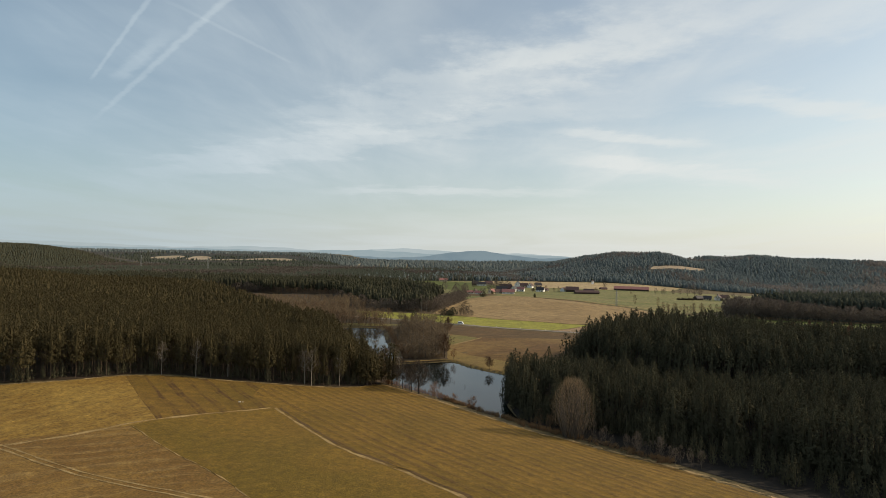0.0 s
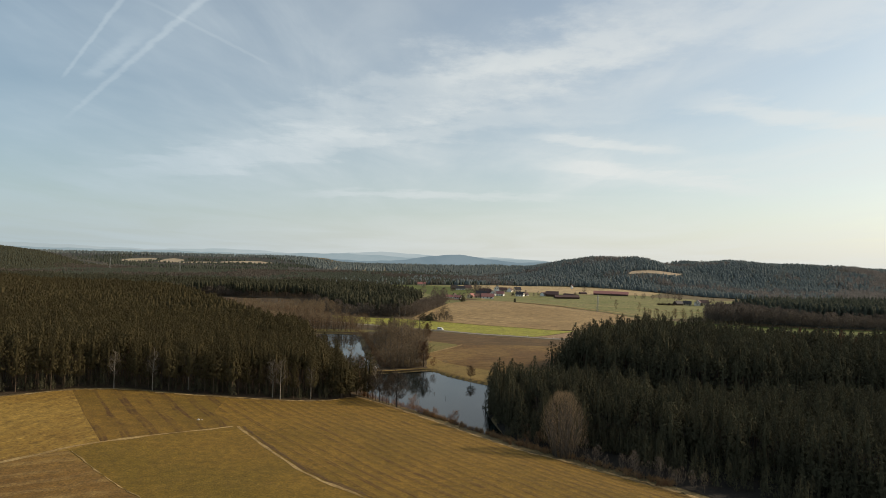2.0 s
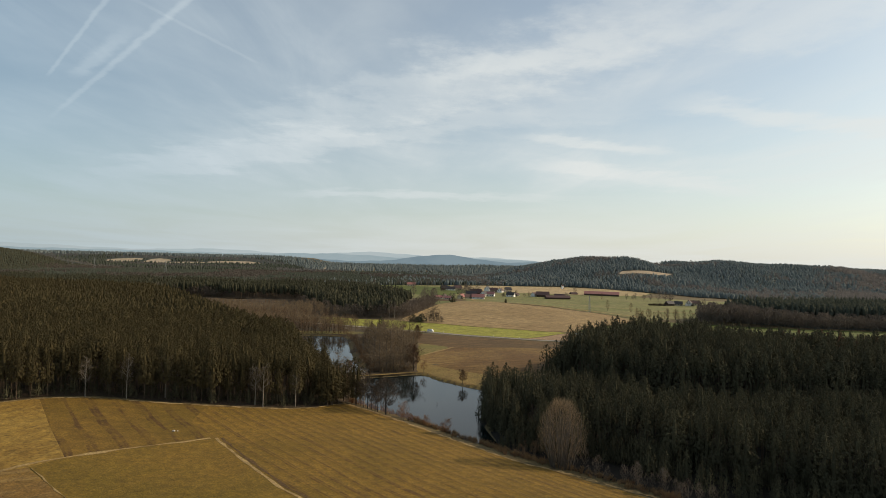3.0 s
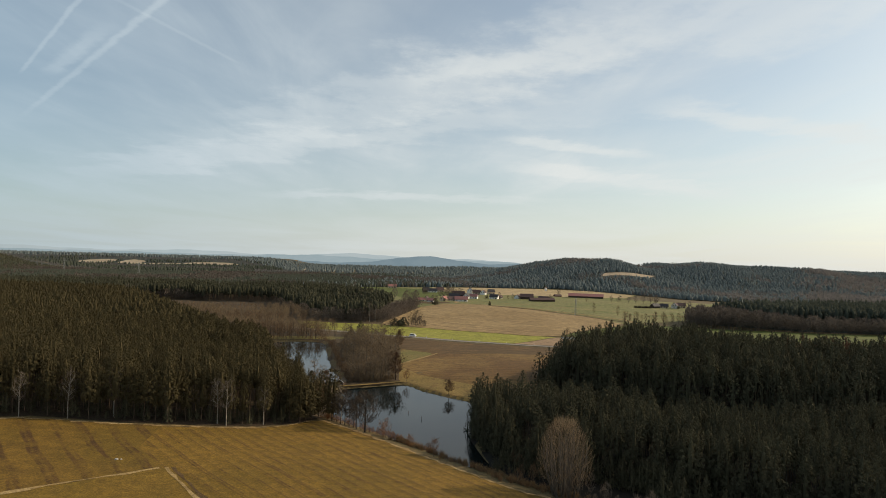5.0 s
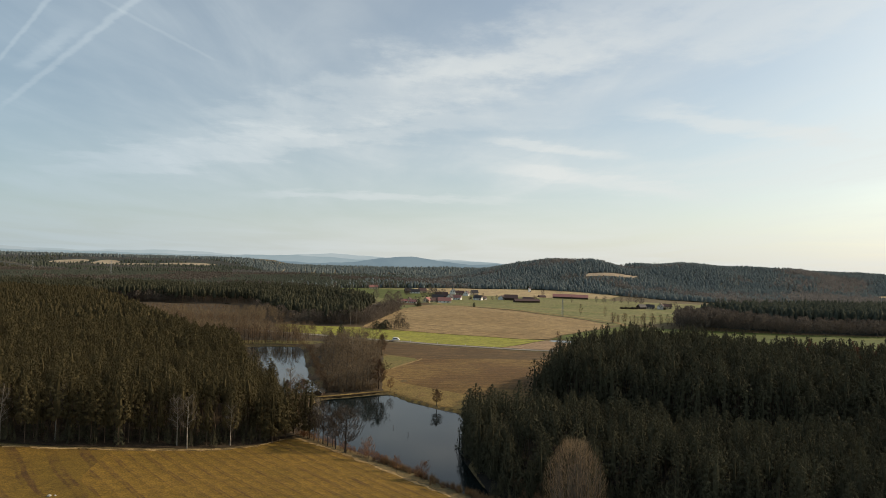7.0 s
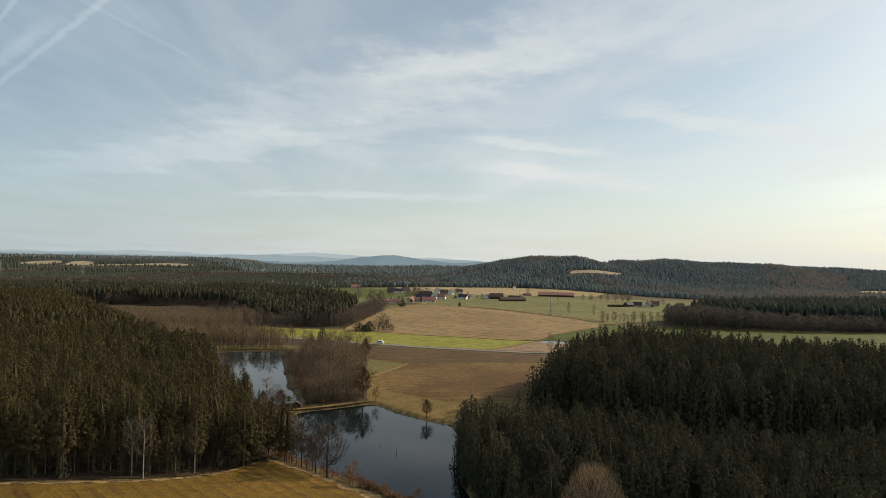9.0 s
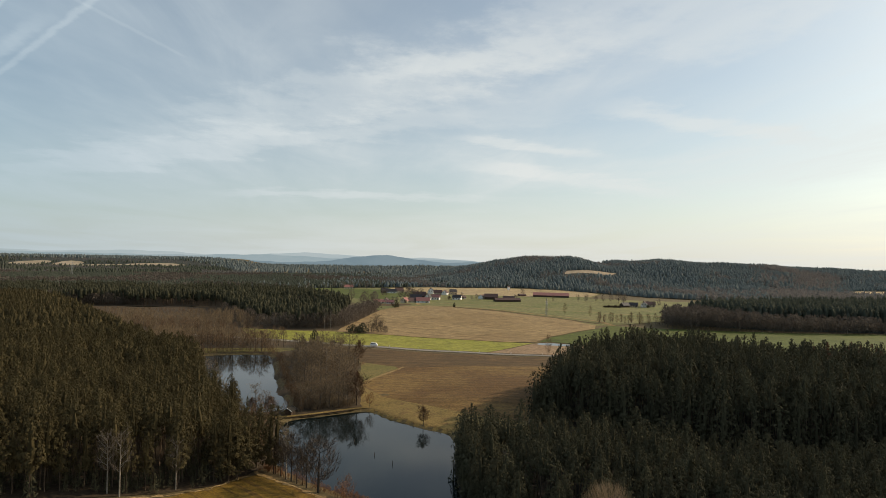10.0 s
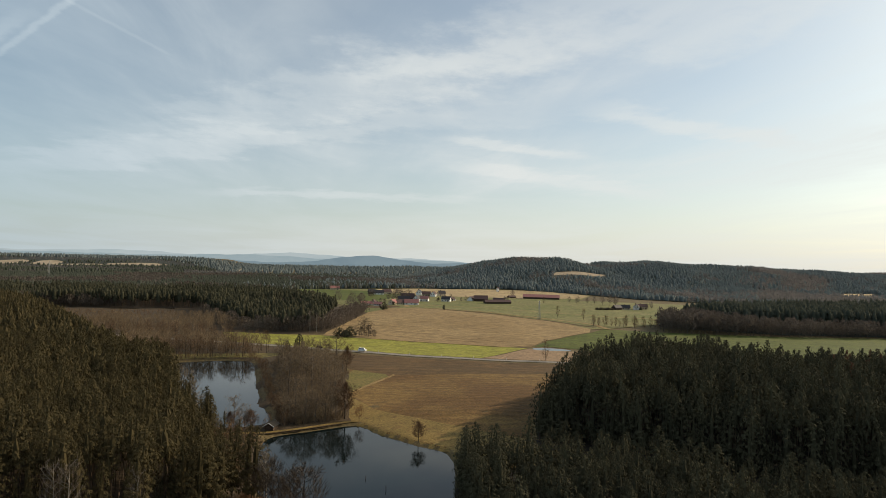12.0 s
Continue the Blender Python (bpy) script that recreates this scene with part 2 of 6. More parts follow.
M_PALETWIG = leaf_material("pale_brown_twigs", rgb(0.125, 0.092, 0.058), rgb(0.25, 0.182, 0.11), 0.25)
M_GREYTWIG = leaf_material("grey_brown_twigs", rgb(0.092, 0.075, 0.060), rgb(0.175, 0.142, 0.113), 0.25)
M_BELTTWIG = leaf_material("field_edge_twigs", rgb(0.085, 0.070, 0.058), rgb(0.150, 0.125, 0.103), 0.25)
M_LARCH = leaf_material("larch_twigs", rgb(0.085, 0.046, 0.03), rgb(0.15, 0.08, 0.05), 0.2)
# Twigs darkened to read as silhouettes against the pond.
M_DARKTWIG = leaf_material("dark_twigs", rgb(0.045, 0.034, 0.025), rgb(0.085, 0.062, 0.044), 0.05)
M_CONETWIG = leaf_material("dense_brown_twigs", rgb(0.075, 0.045, 0.028), rgb(0.15, 0.09, 0.052), 0.08)
M_WILLOW = leaf_material("willow_twigs", rgb(0.20, 0.138, 0.08), rgb(0.295, 0.212, 0.13), 0.15)
M_REDTWIG = leaf_material("russet_twigs", rgb(0.15, 0.07, 0.035), rgb(0.23, 0.115, 0.055), 0.15)
M_REED = leaf_material("dry_reeds", rgb(0.16, 0.085, 0.045), rgb(0.30, 0.20, 0.10), 0.15)
M_BARK = bark_material("pine_bark", rgb(0.06, 0.045, 0.03), rgb(0.13, 0.088, 0.058))
M_GREYBARK = bark_material("grey_bark", rgb(0.07, 0.057, 0.044), rgb(0.13, 0.108, 0.083))
# Silhouette tone against the water, put into the bark colour.
M_DARKBARK = bark_material("silhouette_bark", rgb(0.03, 0.025, 0.02), rgb(0.06, 0.048, 0.038))
M_BIRCH = bark_material("birch_bark", rgb(0.16, 0.14, 0.112), rgb(0.27, 0.235, 0.19), 1.4, (1, 1, 0.5))


def water_build(net):
    at = net.n("ShaderNodeTexCoord").outputs["Object"]
    ripple = net.noise(net.mapped(at, (0.7, 1.1, 1)), 1.1, 4.0, 0.6)
    calm = net.step(net.noise(at, 0.025, 3.0, 0.5), 0.35, 0.65)
    normal = net.n("ShaderNodeBump", {"Height": ripple, "Strength": net.math("ADD", 0.025, net.math("MULTIPLY", calm, 0.04)), "Distance": 0.06}).outputs[0]
    return net.n("ShaderNodeBsdfPrincipled", {"Base Color": rgb(0.006, 0.010, 0.010), "Roughness": net.math("ADD", 0.03, net.math("MULTIPLY", calm, 0.05)), "IOR": 1.33, "Specular IOR Level": 0.34, "Normal": normal}).outputs[0]


M_WATER = material("pond_water", water_build)
M_WHITEWALL = plain_material("white_render", rgb(0.84, 0.82, 0.77), rgb(0.76, 0.73, 0.67), 0.85)
M_CREAMWALL = plain_material("cream_render", rgb(0.62, 0.52, 0.36), rgb(0.55, 0.45, 0.32), 0.85)
M_REDROOF = plain_material("red_tile", rgb(0.36, 0.165, 0.14), rgb(0.27, 0.118, 0.10), 0.7)
M_DARKROOF = plain_material("dark_slate", rgb(0.035, 0.033, 0.035), rgb(0.06, 0.05, 0.05), 0.6)
M_BROWNROOF = plain_material("brown_tile", rgb(0.105, 0.058, 0.052), rgb(0.07, 0.043, 0.038), 0.7)
M_STONE = plain_material("pale_stone", rgb(0.42, 0.39, 0.34), rgb(0.3, 0.28, 0.24), 0.85, 6.0)
M_WOOD = plain_material("weathered_boards", rgb(0.05, 0.034, 0.024), rgb(0.09, 0.062, 0.044), 0.9)
M_HUTROOF = plain_material("dark_roof_boards", rgb(0.03, 0.027, 0.022), rgb(0.02, 0.018, 0.015), 0.95)
M_GLASS = plain_material("dark_pane", rgb(0.02, 0.022, 0.026), rgb(0.03, 0.032, 0.036), 0.15)
M_STEEL = plain_material("galvanised_steel", rgb(0.32, 0.33, 0.33), rgb(0.24, 0.25, 0.25), 0.5, metallic=0.6)
M_POST = plain_material("white_plastic", rgb(0.8, 0.8, 0.78), rgb(0.7, 0.7, 0.68), 0.5)
M_VAN = plain_material("white_paint", rgb(0.8, 0.8, 0.8), rgb(0.75, 0.75, 0.75), 0.3)
M_CAR = plain_material("black_paint", rgb(0.015, 0.015, 0.018), rgb(0.022, 0.022, 0.025), 0.25)
M_TYRE = plain_material("tyre_rubber", rgb(0.02, 0.02, 0.02), rgb(0.03, 0.03, 0.03), 0.9)


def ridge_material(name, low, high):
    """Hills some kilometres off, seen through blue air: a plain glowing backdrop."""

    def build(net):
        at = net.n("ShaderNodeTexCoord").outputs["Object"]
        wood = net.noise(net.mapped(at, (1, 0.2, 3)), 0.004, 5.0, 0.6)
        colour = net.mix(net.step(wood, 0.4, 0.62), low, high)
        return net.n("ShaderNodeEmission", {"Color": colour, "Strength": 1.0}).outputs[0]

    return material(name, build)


# Blue haze put into the glow colours, paler for each range farther off.
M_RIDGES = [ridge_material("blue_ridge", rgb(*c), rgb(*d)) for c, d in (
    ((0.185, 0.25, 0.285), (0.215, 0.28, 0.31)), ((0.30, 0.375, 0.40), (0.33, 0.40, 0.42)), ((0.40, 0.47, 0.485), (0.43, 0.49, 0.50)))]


# ---- lie of the land ----
POND_NEAR = [(-18, 318), (-6, 322), (6, 327), (11, 329), (15, 325), (19, 316), (25, 309), (30, 302), (38, 295.5), (38.5, 285), (34, 264), (31, 240), (32.5, 222), (33.5, 214), (31.5, 210), (29, 213), (22, 221), (9, 237), (0, 248), (-9, 258), (-16, 268), (-19, 285), (-19, 305)]
POND_FAR = [(-100, 455), (-82, 464), (-63, 470), (-41, 469), (-36, 452), (-34, 432), (-28, 389), (-24, 362), (-19, 345), (-19, 334), (-26, 329), (-36, 331), (-46, 348), (-54, 380), (-68, 410), (-90, 435)]
PUDDLE = [(137, 493), (140, 500), (147, 502), (157, 496), (164, 489), (160, 485), (149, 486), (141, 487)]


def smooth(points, times=2, closed=True):
    """Rounds the corners of a polygon (or an open line)."""
    for _ in range(times):
        out = []
        n = len(points)
        for i in range(n if closed else n - 1):
            a, b = points[i], points[(i + 1) % n]
            out += [(a[0] * 0.75 + b[0] * 0.25, a[1] * 0.75 + b[1] * 0.25), (a[0] * 0.25 + b[0] * 0.75, a[1] * 0.25 + b[1] * 0.75)]
        points = out if closed else [points[0], *out, points[-1]]
    return points


def outside(x, y, poly):
    """Signed distance to a polygon: positive outside."""
    x, y = np.asarray(x, float), np.asarray(y, float)
    best = np.full(x.shape, 1e9)
    inner = np.zeros(x.shape, bool)
    for (ax, ay), (bx, by) in zip(poly, poly[1:] + poly[:1]):
        dx, dy = bx - ax, by - ay
        s = np.clip(((x - ax) * dx + (y - ay) * dy) / (dx * dx + dy * dy + 1e-9), 0, 1)
        best = np.minimum(best, np.hypot(x - ax - s * dx, y - ay - s * dy))
        cross = (ay > y) != (by > y)
        inner ^= cross & (x < ax + (y - ay) * dx / (dy if dy else 1e-9))
    return np.where(inner, -best, best)


def bump(x, y, cx, cy, sx, sy):
    return np.exp(-0.5 * (((x - cx) / sx) ** 2 + ((y - cy) / sy) ** 2))


def ease(v):
    v = np.clip(v, 0, 1)
    return v * v * (3 - 2 * v)


def terrain(x, y):
    """Height of the ground in metres over the ponds."""
    x, y = np.asarray(x, float), np.asarray(y, float)
    d = -0.765 * (x - 30) - 0.645 * (y - 212)
    z = 1.4 + 12.5 * (1 - np.exp(-np.maximum(d - 2, 0) / 80)) + 3.0 * bump(x, y, -120, 218, 40, 40)
    z += 0.2 * np.sin(x * 0.09 + y * 0.05) * np.sin(y * 0.07 - x * 0.03)
    z += 3.5 * bump(x, y, 115, 720, 75, 85) + 1.5 * ease((y - 480) / 500)
    z += 4.0 * bump(x, y, 130, 330, 60, 60) + 3.0 * bump(x, y, 300, 250, 120, 80)
    z += 56 * ease((y - 1080) / 500) * ease((x - 190) / 330) * (1 - 0.36 * ease((x - 800) / 900)) * (1 - 0.88 * ease((y - 1720) / 480))
    z += 4 * bump(x, y, 520, 1540, 90, 180) - 14 * bump(x, y, 690, 1560, 45, 260)
    hill = ease((y - 1100) / 300) * ease((x - 260) / 300)
    z += hill * (2.2 * np.sin(x * 0.019 + y * 0.006) * np.sin(y * 0.014 - x * 0.004 + 1) + 1.0 * np.sin(x * 0.047 - y * 0.013))
    z += 54 * ease((-x - 930) / 270) * np.exp(-0.5 * ((y - 1720) / 300) ** 2)
    z += 32 * ease((y - 2480) / 480) * ease((-x - 350) / 350)
    z -= 1.2 * bump(x, y, 75, 190, 40, 25)
    near = (x > -140) & (x < 200) & (y > 150) & (y < 520)
    if near.any():
        for poly, level in ((POND_NEAR, 0.0), (POND_FAR, 0.0), (PUDDLE, 1.35)):
            s = outside(x[near], y[near], poly)
            flat_side = ease((y[near] - 280) / 15)
            z[near] = np.minimum(z[near], level + np.clip(s * 0.9, -1.3, 3.0 - 2.4 * flat_side) + np.maximum(s - 1, 0) * (0.6 - 0.52 * flat_side))
    return z


def ground_z(x, y):
    return float(terrain(np.array([x]), np.array([y]))[0])


def mesh_object(name, verts, faces, mats, index=None, tint=None, flat=True):
    """A mesh object from arrays of triangles or quads."""
    me = bpy.data.meshes.new(name)
    verts, faces = np.asarray(verts, np.float32), np.asarray(faces, np.int32)
    k = faces.shape[1]
    me.vertices.add(len(verts))
    me.vertices.foreach_set("co", verts.ravel())
    me.loops.add(faces.size)
    me.loops.foreach_set("vertex_index", faces.ravel())
    me.polygons.add(len(faces))
    me.polygons.foreach_set("loop_start", np.arange(0, faces.size, k, dtype=np.int32))
    me.polygons.foreach_set("use_smooth", np.full(len(faces), not flat))
    for m in mats if isinstance(mats, (list, tuple)) else [mats]:
        me.materials.append(m)
    if index is not None:
        me.polygons.foreach_set("material_index", np.asarray(index, np.int32))
    if tint is not None:
        me.attributes.new("tint", "FLOAT", "POINT").data.foreach_set("value", np.asarray(tint, np.float32))
    me.update(calc_edges=True)
    me.validate()
    return new(name, me)


def spread(lo, hi, fine_lo, fine_hi, step, grow):
    out = list(np.arange(fine_lo, fine_hi + step / 2, step))
    s = step
    while out[-1] < hi:
        s *= grow
        out.append(min(out[-1] + s, hi))
    s = step
    while out[0] > lo:
        s *= grow
        out.insert(0, max(out[0] - s, lo))
    return np.array(out)


gx, gy = spread(-4600, 4600, -150, 200, 3.0, 1.085), spread(-900, 4950, 95, 520, 3.0, 1.06)
GX, GY = np.meshgrid(gx, gy)
nx, ny = len(gx), len(gy)
cells = (np.arange(ny - 1)[:, None] * nx + np.arange(nx - 1)[None, :]).ravel()
quads = np.stack([cells, cells + 1, cells + nx + 1, cells + nx], 1)
ground = mesh_object("ground", np.stack([GX.ravel(), GY.ravel(), terrain(GX.ravel(), GY.ravel())], 1), quads, M_FLOOR, flat=False)
tagged(ground, "rolling valley ground of rough brown grass", "ground", kind="structure")


def patch(name, poly, mat, label, category="field", step=4.0, lift=0.06, soften=1, height=terrain, kind="structure"):
    """A field laid over the ground, following its lie."""
    poly = smooth(poly, soften) if soften else poly
    rim = []
    for (ax, ay), (bx, by) in zip(poly, poly[1:] + poly[:1]):
        n = max(1, int(math.hypot(bx - ax, by - ay) / step))
        rim += [(ax + (bx - ax) * i / n, ay + (by - ay) * i / n) for i in range(n)]
    xs, ys = [p[0] for p in rim], [p[1] for p in rim]
    U, V = np.meshgrid(np.arange(min(xs), max(xs), step), np.arange(min(ys), max(ys), step))
    keep = outside(U.ravel(), V.ravel(), rim) < -step * 0.4
    pts = [Vector(p) for p in rim] + [Vector(p) for p in zip(U.ravel()[keep], V.ravel()[keep])]
    n = len(rim)
    vs, _, fs, _, _, _ = delaunay_2d_cdt(pts, [(i, (i + 1) % n) for i in range(n)], [list(range(n))], 1, 1e-4)
    v = np.array([(p.x, p.y) for p in vs])
    z = height(v[:, 0], v[:, 1]) + lift
    ob = mesh_object(name, np.column_stack([v, z]), np.array([f for f in fs if len(f) == 3]), mat, flat=False)
    return tagged(ob, label, category, kind=kind)


def ribbon(name, line, wide, mat, label, category, lift=0.08, soften=2, step=3.0, kind="structure", jitter=0.0):
    """A strip of even width along a line, following the ground."""
    line = smooth(line, soften, False)
    pts = [line[0]]
    for a, b in zip(line, line[1:]):
        n = max(1, int(math.hypot(b[0] - a[0], b[1] - a[1]) / step))
        pts += [(a[0] + (b[0] - a[0]) * i / n, a[1] + (b[1] - a[1]) * i / n) for i in range(1, n + 1)]
    p = np.array(pts)
    t = np.gradient(p, axis=0)
    t /= np.linalg.norm(t, axis=1)[:, None] + 1e-9
    side = np.column_stack([-t[:, 1], t[:, 0]])
    rng = np.random.default_rng(len(p))
    rows = []
    for k in (-1.0, -0.33, 0.33, 1.0):
        q = p + side * (k * wide / 2) + side * (rng.normal(0, 1, (len(p), 1)) * jitter if abs(k) == 1 else 0)
        rows.append(np.column_stack([q, terrain(q[:, 0], q[:, 1]) + lift]))
    m = len(p)
    quads = [(r * m + i, r * m + i + 1, (r + 1) * m + i + 1, (r + 1) * m + i) for r in range(3) for i in range(m - 1)]
    ob = mesh_object(name, np.concatenate(rows), np.array(quads)[:, ::-1], mat, flat=False)
    return tagged(ob, label, category, kind=kind)


BANK = [(-21, 258), (-17, 253), (-4, 240), (9, 224), (20, 211), (29, 200), (37, 192.5), (45, 190), (59, 178), (71, 164.5), (80, 151), (95, 132), (115, 108), (150, 64)]
EDGE = [(-49, 191), (-35, 171), (-22, 152), (-7, 140), (4, 128), (9, 123)]
HEAD = [(-49, 191), (-61, 181), (-76, 168)]
FURROW = [(-80, 161), (-61, 143), (-50, 134), (-42, 126), (-34, 117)]
patch("stubble_field", [(-36, 235), (-26, 246), (-20, 255), (-15, 252), (-4, 240), (9, 224), (20, 211), (29, 200), (37, 192), (45, 189), (58, 177), (70, 164), (79, 150.5), (94, 131), (114, 107), (147, 60), (100, 0), (20, -60), *EDGE[::-1], (-60, 204), (-62, 226)], M_STUBBLE, "yellow-green stubble field with brown drill rows on the hillside", soften=0)
patch("headland_field", [(-49, 191), (-60, 204), (-62, 226), (-75, 224), (-97, 224), (-110, 217), (-92, 190.5), (-76, 168), (-61, 181)], M_HEAD, "striped stubble headland below the pine wood", soften=0)
patch("winter_field", [*HEAD, *FURROW, (-15, 80), (20, -60), *EDGE[:0:-1]], M_WINTER, "smooth olive winter-sown field on the hillside", soften=0)
patch("pale_field", [(-76, 168), (-92, 190.5), (-110, 217), (-124, 203), (-142, 195), (-190, 177), (-260, 161), (-260, 60), (-160, 125), (-108, 142.5), (-88, 155.5), (-80, 161)], M_PALE, "pale dry grass field beside the pine wood", soften=0)
patch("russet_field", [(-80, 161), (-88, 155.5), (-108, 142.5), (-160, 125), (-260, 60), (-260, -60), (20, -60), (-15, 80), *FURROW[:0:-1]], M_RUSSET, "rough russet stubble field on the hillside", soften=0)
for shift in (0, 1):
    ribbon("wheel_track", [(-160, 170 + shift * 1.7), (-125, 153 + shift * 1.7), (-100, 140.2 + shift * 1.8), (-88, 133.2 + shift * 1.8), (-75, 126.2 + shift * 1.8), (-61, 121 + shift * 1.8), (-45, 116 + shift * 1.8), (-10, 102 + shift * 1.8), (30, 80)], 0.5, M_TRACK, "pale double wheel track worn across the stubble", "track", 0.12, jitter=0.12)
ribbon("field_margin", [(-105, 138), (-92, 149), (-86, 156), (-81, 163), (-76, 168), (-61, 181), (-50, 190.5)], 1.05, M_TRACK, "narrow pale grass margin between two fields", "margin", 0.12, 1, jitter=0.25)
ribbon("field_margin", [*EDGE, (22, 104), (40, 70)], 0.85, M_TRACK, "narrow pale grass margin between two fields", "margin", 0.12, 1, jitter=0.2)
ribbon("field_margin", [(-79, 160.5), (-61, 143.3), (-50, 134.2), (-42, 126.2), (-34, 117)], 0.2, M_TRACK, "thin pale furrow between two fields", "margin", 0.12, 1, jitter=0.25)
ribbon("dark_furrow", [(x + 1.3, y + 0.5) for x, y in [*EDGE, (22, 104), (40, 70)]], 0.9, M_FURROW, "dark ploughed furrow beside the grass margin", "furrow", 0.1, 1, jitter=0.3)
ribbon("grass_bank", BANK, 1.1, M_VERGE, "dry straw-coloured grass bank along the field edge", "bank", 0.1, 2, 1.2, jitter=0.45)
ribbon("wood_edge", [(-260, 162), (-190, 177), (-142, 195), (-124, 202), (-110, 217.5), (-97, 224), (-75, 223.5), (-56, 229), (-38, 235), (-28, 242), (-22, 253)], 0.6, M_VERGE, "strip of dry grass along the pine wood", "bank", 0.1, 1, 1.4, jitter=0.5)
ribbon("pond_dam", [(-40, 316), (-18, 320), (-6, 324), (6, 329.5), (13, 331)], 1.5, M_MEADOW, "grassy dam between the two ponds", "dam", 0.33, 1)

SEAM = [(14, 428), (34, 410), (62, 408), (84, 404), (118, 397)]
LOW_SEAM = [(11, 366), (19, 344), (30, 333), (44, 318), (55, 307)]
patch("valley_field", [(-6, 488), (20, 478), (43, 467), (70, 454), (100, 441), (135, 428), (190, 405), (150, 392), *SEAM[::-1], (4, 460)], M_PLOUGH, "flat dark brown ploughed field in the valley beside the road", step=6, soften=0)
patch("reddish_field", [*SEAM, (150, 392), (130, 372), (100, 350), (80, 328), (66, 296), *LOW_SEAM[::-1], (10, 390)], M_REDPLOUGH, "reddish brown stubble field running down to the pond meadow", step=5, soften=0)
patch("pond_meadow", [*LOW_SEAM, (66, 296), (62, 272), (40, 268), (38.5, 294.5), (30, 301.5), (24.5, 308.5), (18.5, 315.5), (14.5, 324.5), (10.5, 328.5), (8, 345)], M_MEADOW, "tussocky dry meadow on the pond shore", step=3, lift=0.06, soften=0)
patch("grass_patch", [(11, 372), (17, 380), (25, 398), (34, 410), (22, 420), (14, 428), (10, 395)], M_OLIVE, "olive grassy corner of the stubble field", step=3, lift=0.14, soften=1)
for shift in (0, 1.9):
    ribbon("wheel_track", [(35, 410 + shift), (28, 398 + shift), (20, 384 + shift), (13, 373 + shift)], 0.8, M_TRACK, "pale tractor track across the valley field", "track", 0.2, jitter=0.15)
patch("young_corn_field", [(-60, 536), (-44, 530), (-15, 512), (5, 501), (43, 481), (70, 467), (92, 458), (135, 496), (120, 503), (82, 520), (35, 545), (0, 566), (-42, 577), (-75, 590)], M_GREEN, "bright green young corn field along the road", step=8, lift=0.15, soften=0)
patch("tilled_field", [(93, 457.5), (128, 444), (170, 425), (190, 440), (165, 480), (150, 484), (139, 487), (135.5, 494)], M_TILL, "small pinkish tilled field beside the road", step=6, lift=0.15, soften=0)
patch("straw_field", [(0, 565.5), (35, 544.5), (82, 519.5), (120, 502.5), (140, 503), (160, 530), (219, 580), (231, 604), (222, 640), (192, 694), (155, 731), (105, 773), (75, 778), (45, 728), (14, 622), (3, 585)], M_STRAW, "dry straw-coloured field on a low hump", step=8, lift=0.36, soften=0)
for k, (near_end, mid, far_end) in enumerate([((18, 572), (70, 545), (128, 514)), ((14, 604), (84, 575), (166, 545)), ((20, 630), (98, 590), (196, 572)), ((36, 690), (112, 662), (200, 640))]):
    ribbon("tramline", [near_end, mid, far_end], 0.9 + 0.3 * (k % 2), M_TRAM, "faint brown tramline across the straw field", "track", 0.32, 2, 6.0, jitter=0.35)
patch("green_field", [(142, 503), (152, 504), (168, 492), (175, 478), (195, 440), (300, 400), (700, 330), (700, 500), (465, 536), (384, 549), (297, 576), (242, 601), (220, 579), (162, 530)], M_GRASS, "wide green grass field behind the spruce wood", step=10, lift=0.2, soften=0)
patch("village_pasture", [(43, 726), (74, 776), (104, 770), (153, 728), (190, 691), (220, 637), (228, 602), (244, 602), (320, 640), (420, 660), (560, 720), (600, 840), (500, 900), (380, 960), (460, 1090), (340, 1195), (190, 1270), (28, 1213), (-36, 1198), (-30, 1000), (0, 900), (30, 820)], M_VILLAGE, "mown yellow-green pasture round the village", step=14, lift=0.3, soften=0)
patch("hay_field", [(80, 1120), (160, 1040), (230, 1010), (300, 990), (400, 1000), (450, 1075), (440, 1150), (342, 1185), (193, 1262), (100, 1225)], M_HAY, "pale hay field behind the village", step=14, lift=0.6, soften=0)
patch("far_pasture", [(-45, 1180), (-38, 1100), (0, 1000), (36, 905), (72, 925), (110, 1000), (145, 1090), (90, 1150), (20, 1190)], M_GRASS, "green pasture by the village", step=14, lift=0.6, soften=0)
patch("hill_clearing", [(477, 1322), (592, 1326), (628, 1376), (500, 1352)], M_CLEAR, "pale clearing on the wooded hill", step=14, lift=1.1, soften=0)
patch("hill_clearing", [(975, 1108), (1075, 1122), (1140, 1174), (1060, 1170)], M_HAY, "pale hay clearing at the foot of the hill", step=14, lift=1.1, soften=0)
patch("wood_floor", [(-2600, 2120), (-900, 1820), (-420, 1780), (-100, 1950), (-300, 2150), (-480, 3500), (-3500, 3500)], M_FARFLOOR, "dark heath between the far copses", "heath", 60, 0.7, 0)
patch("wood_floor", [(-1900, 1350), (-1050, 1080), (-860, 1400), (-900, 1950), (-1900, 2150)], M_FARFLOOR, "dark floor of the wooded hill", "wood floor", 30, 3.2, 0)
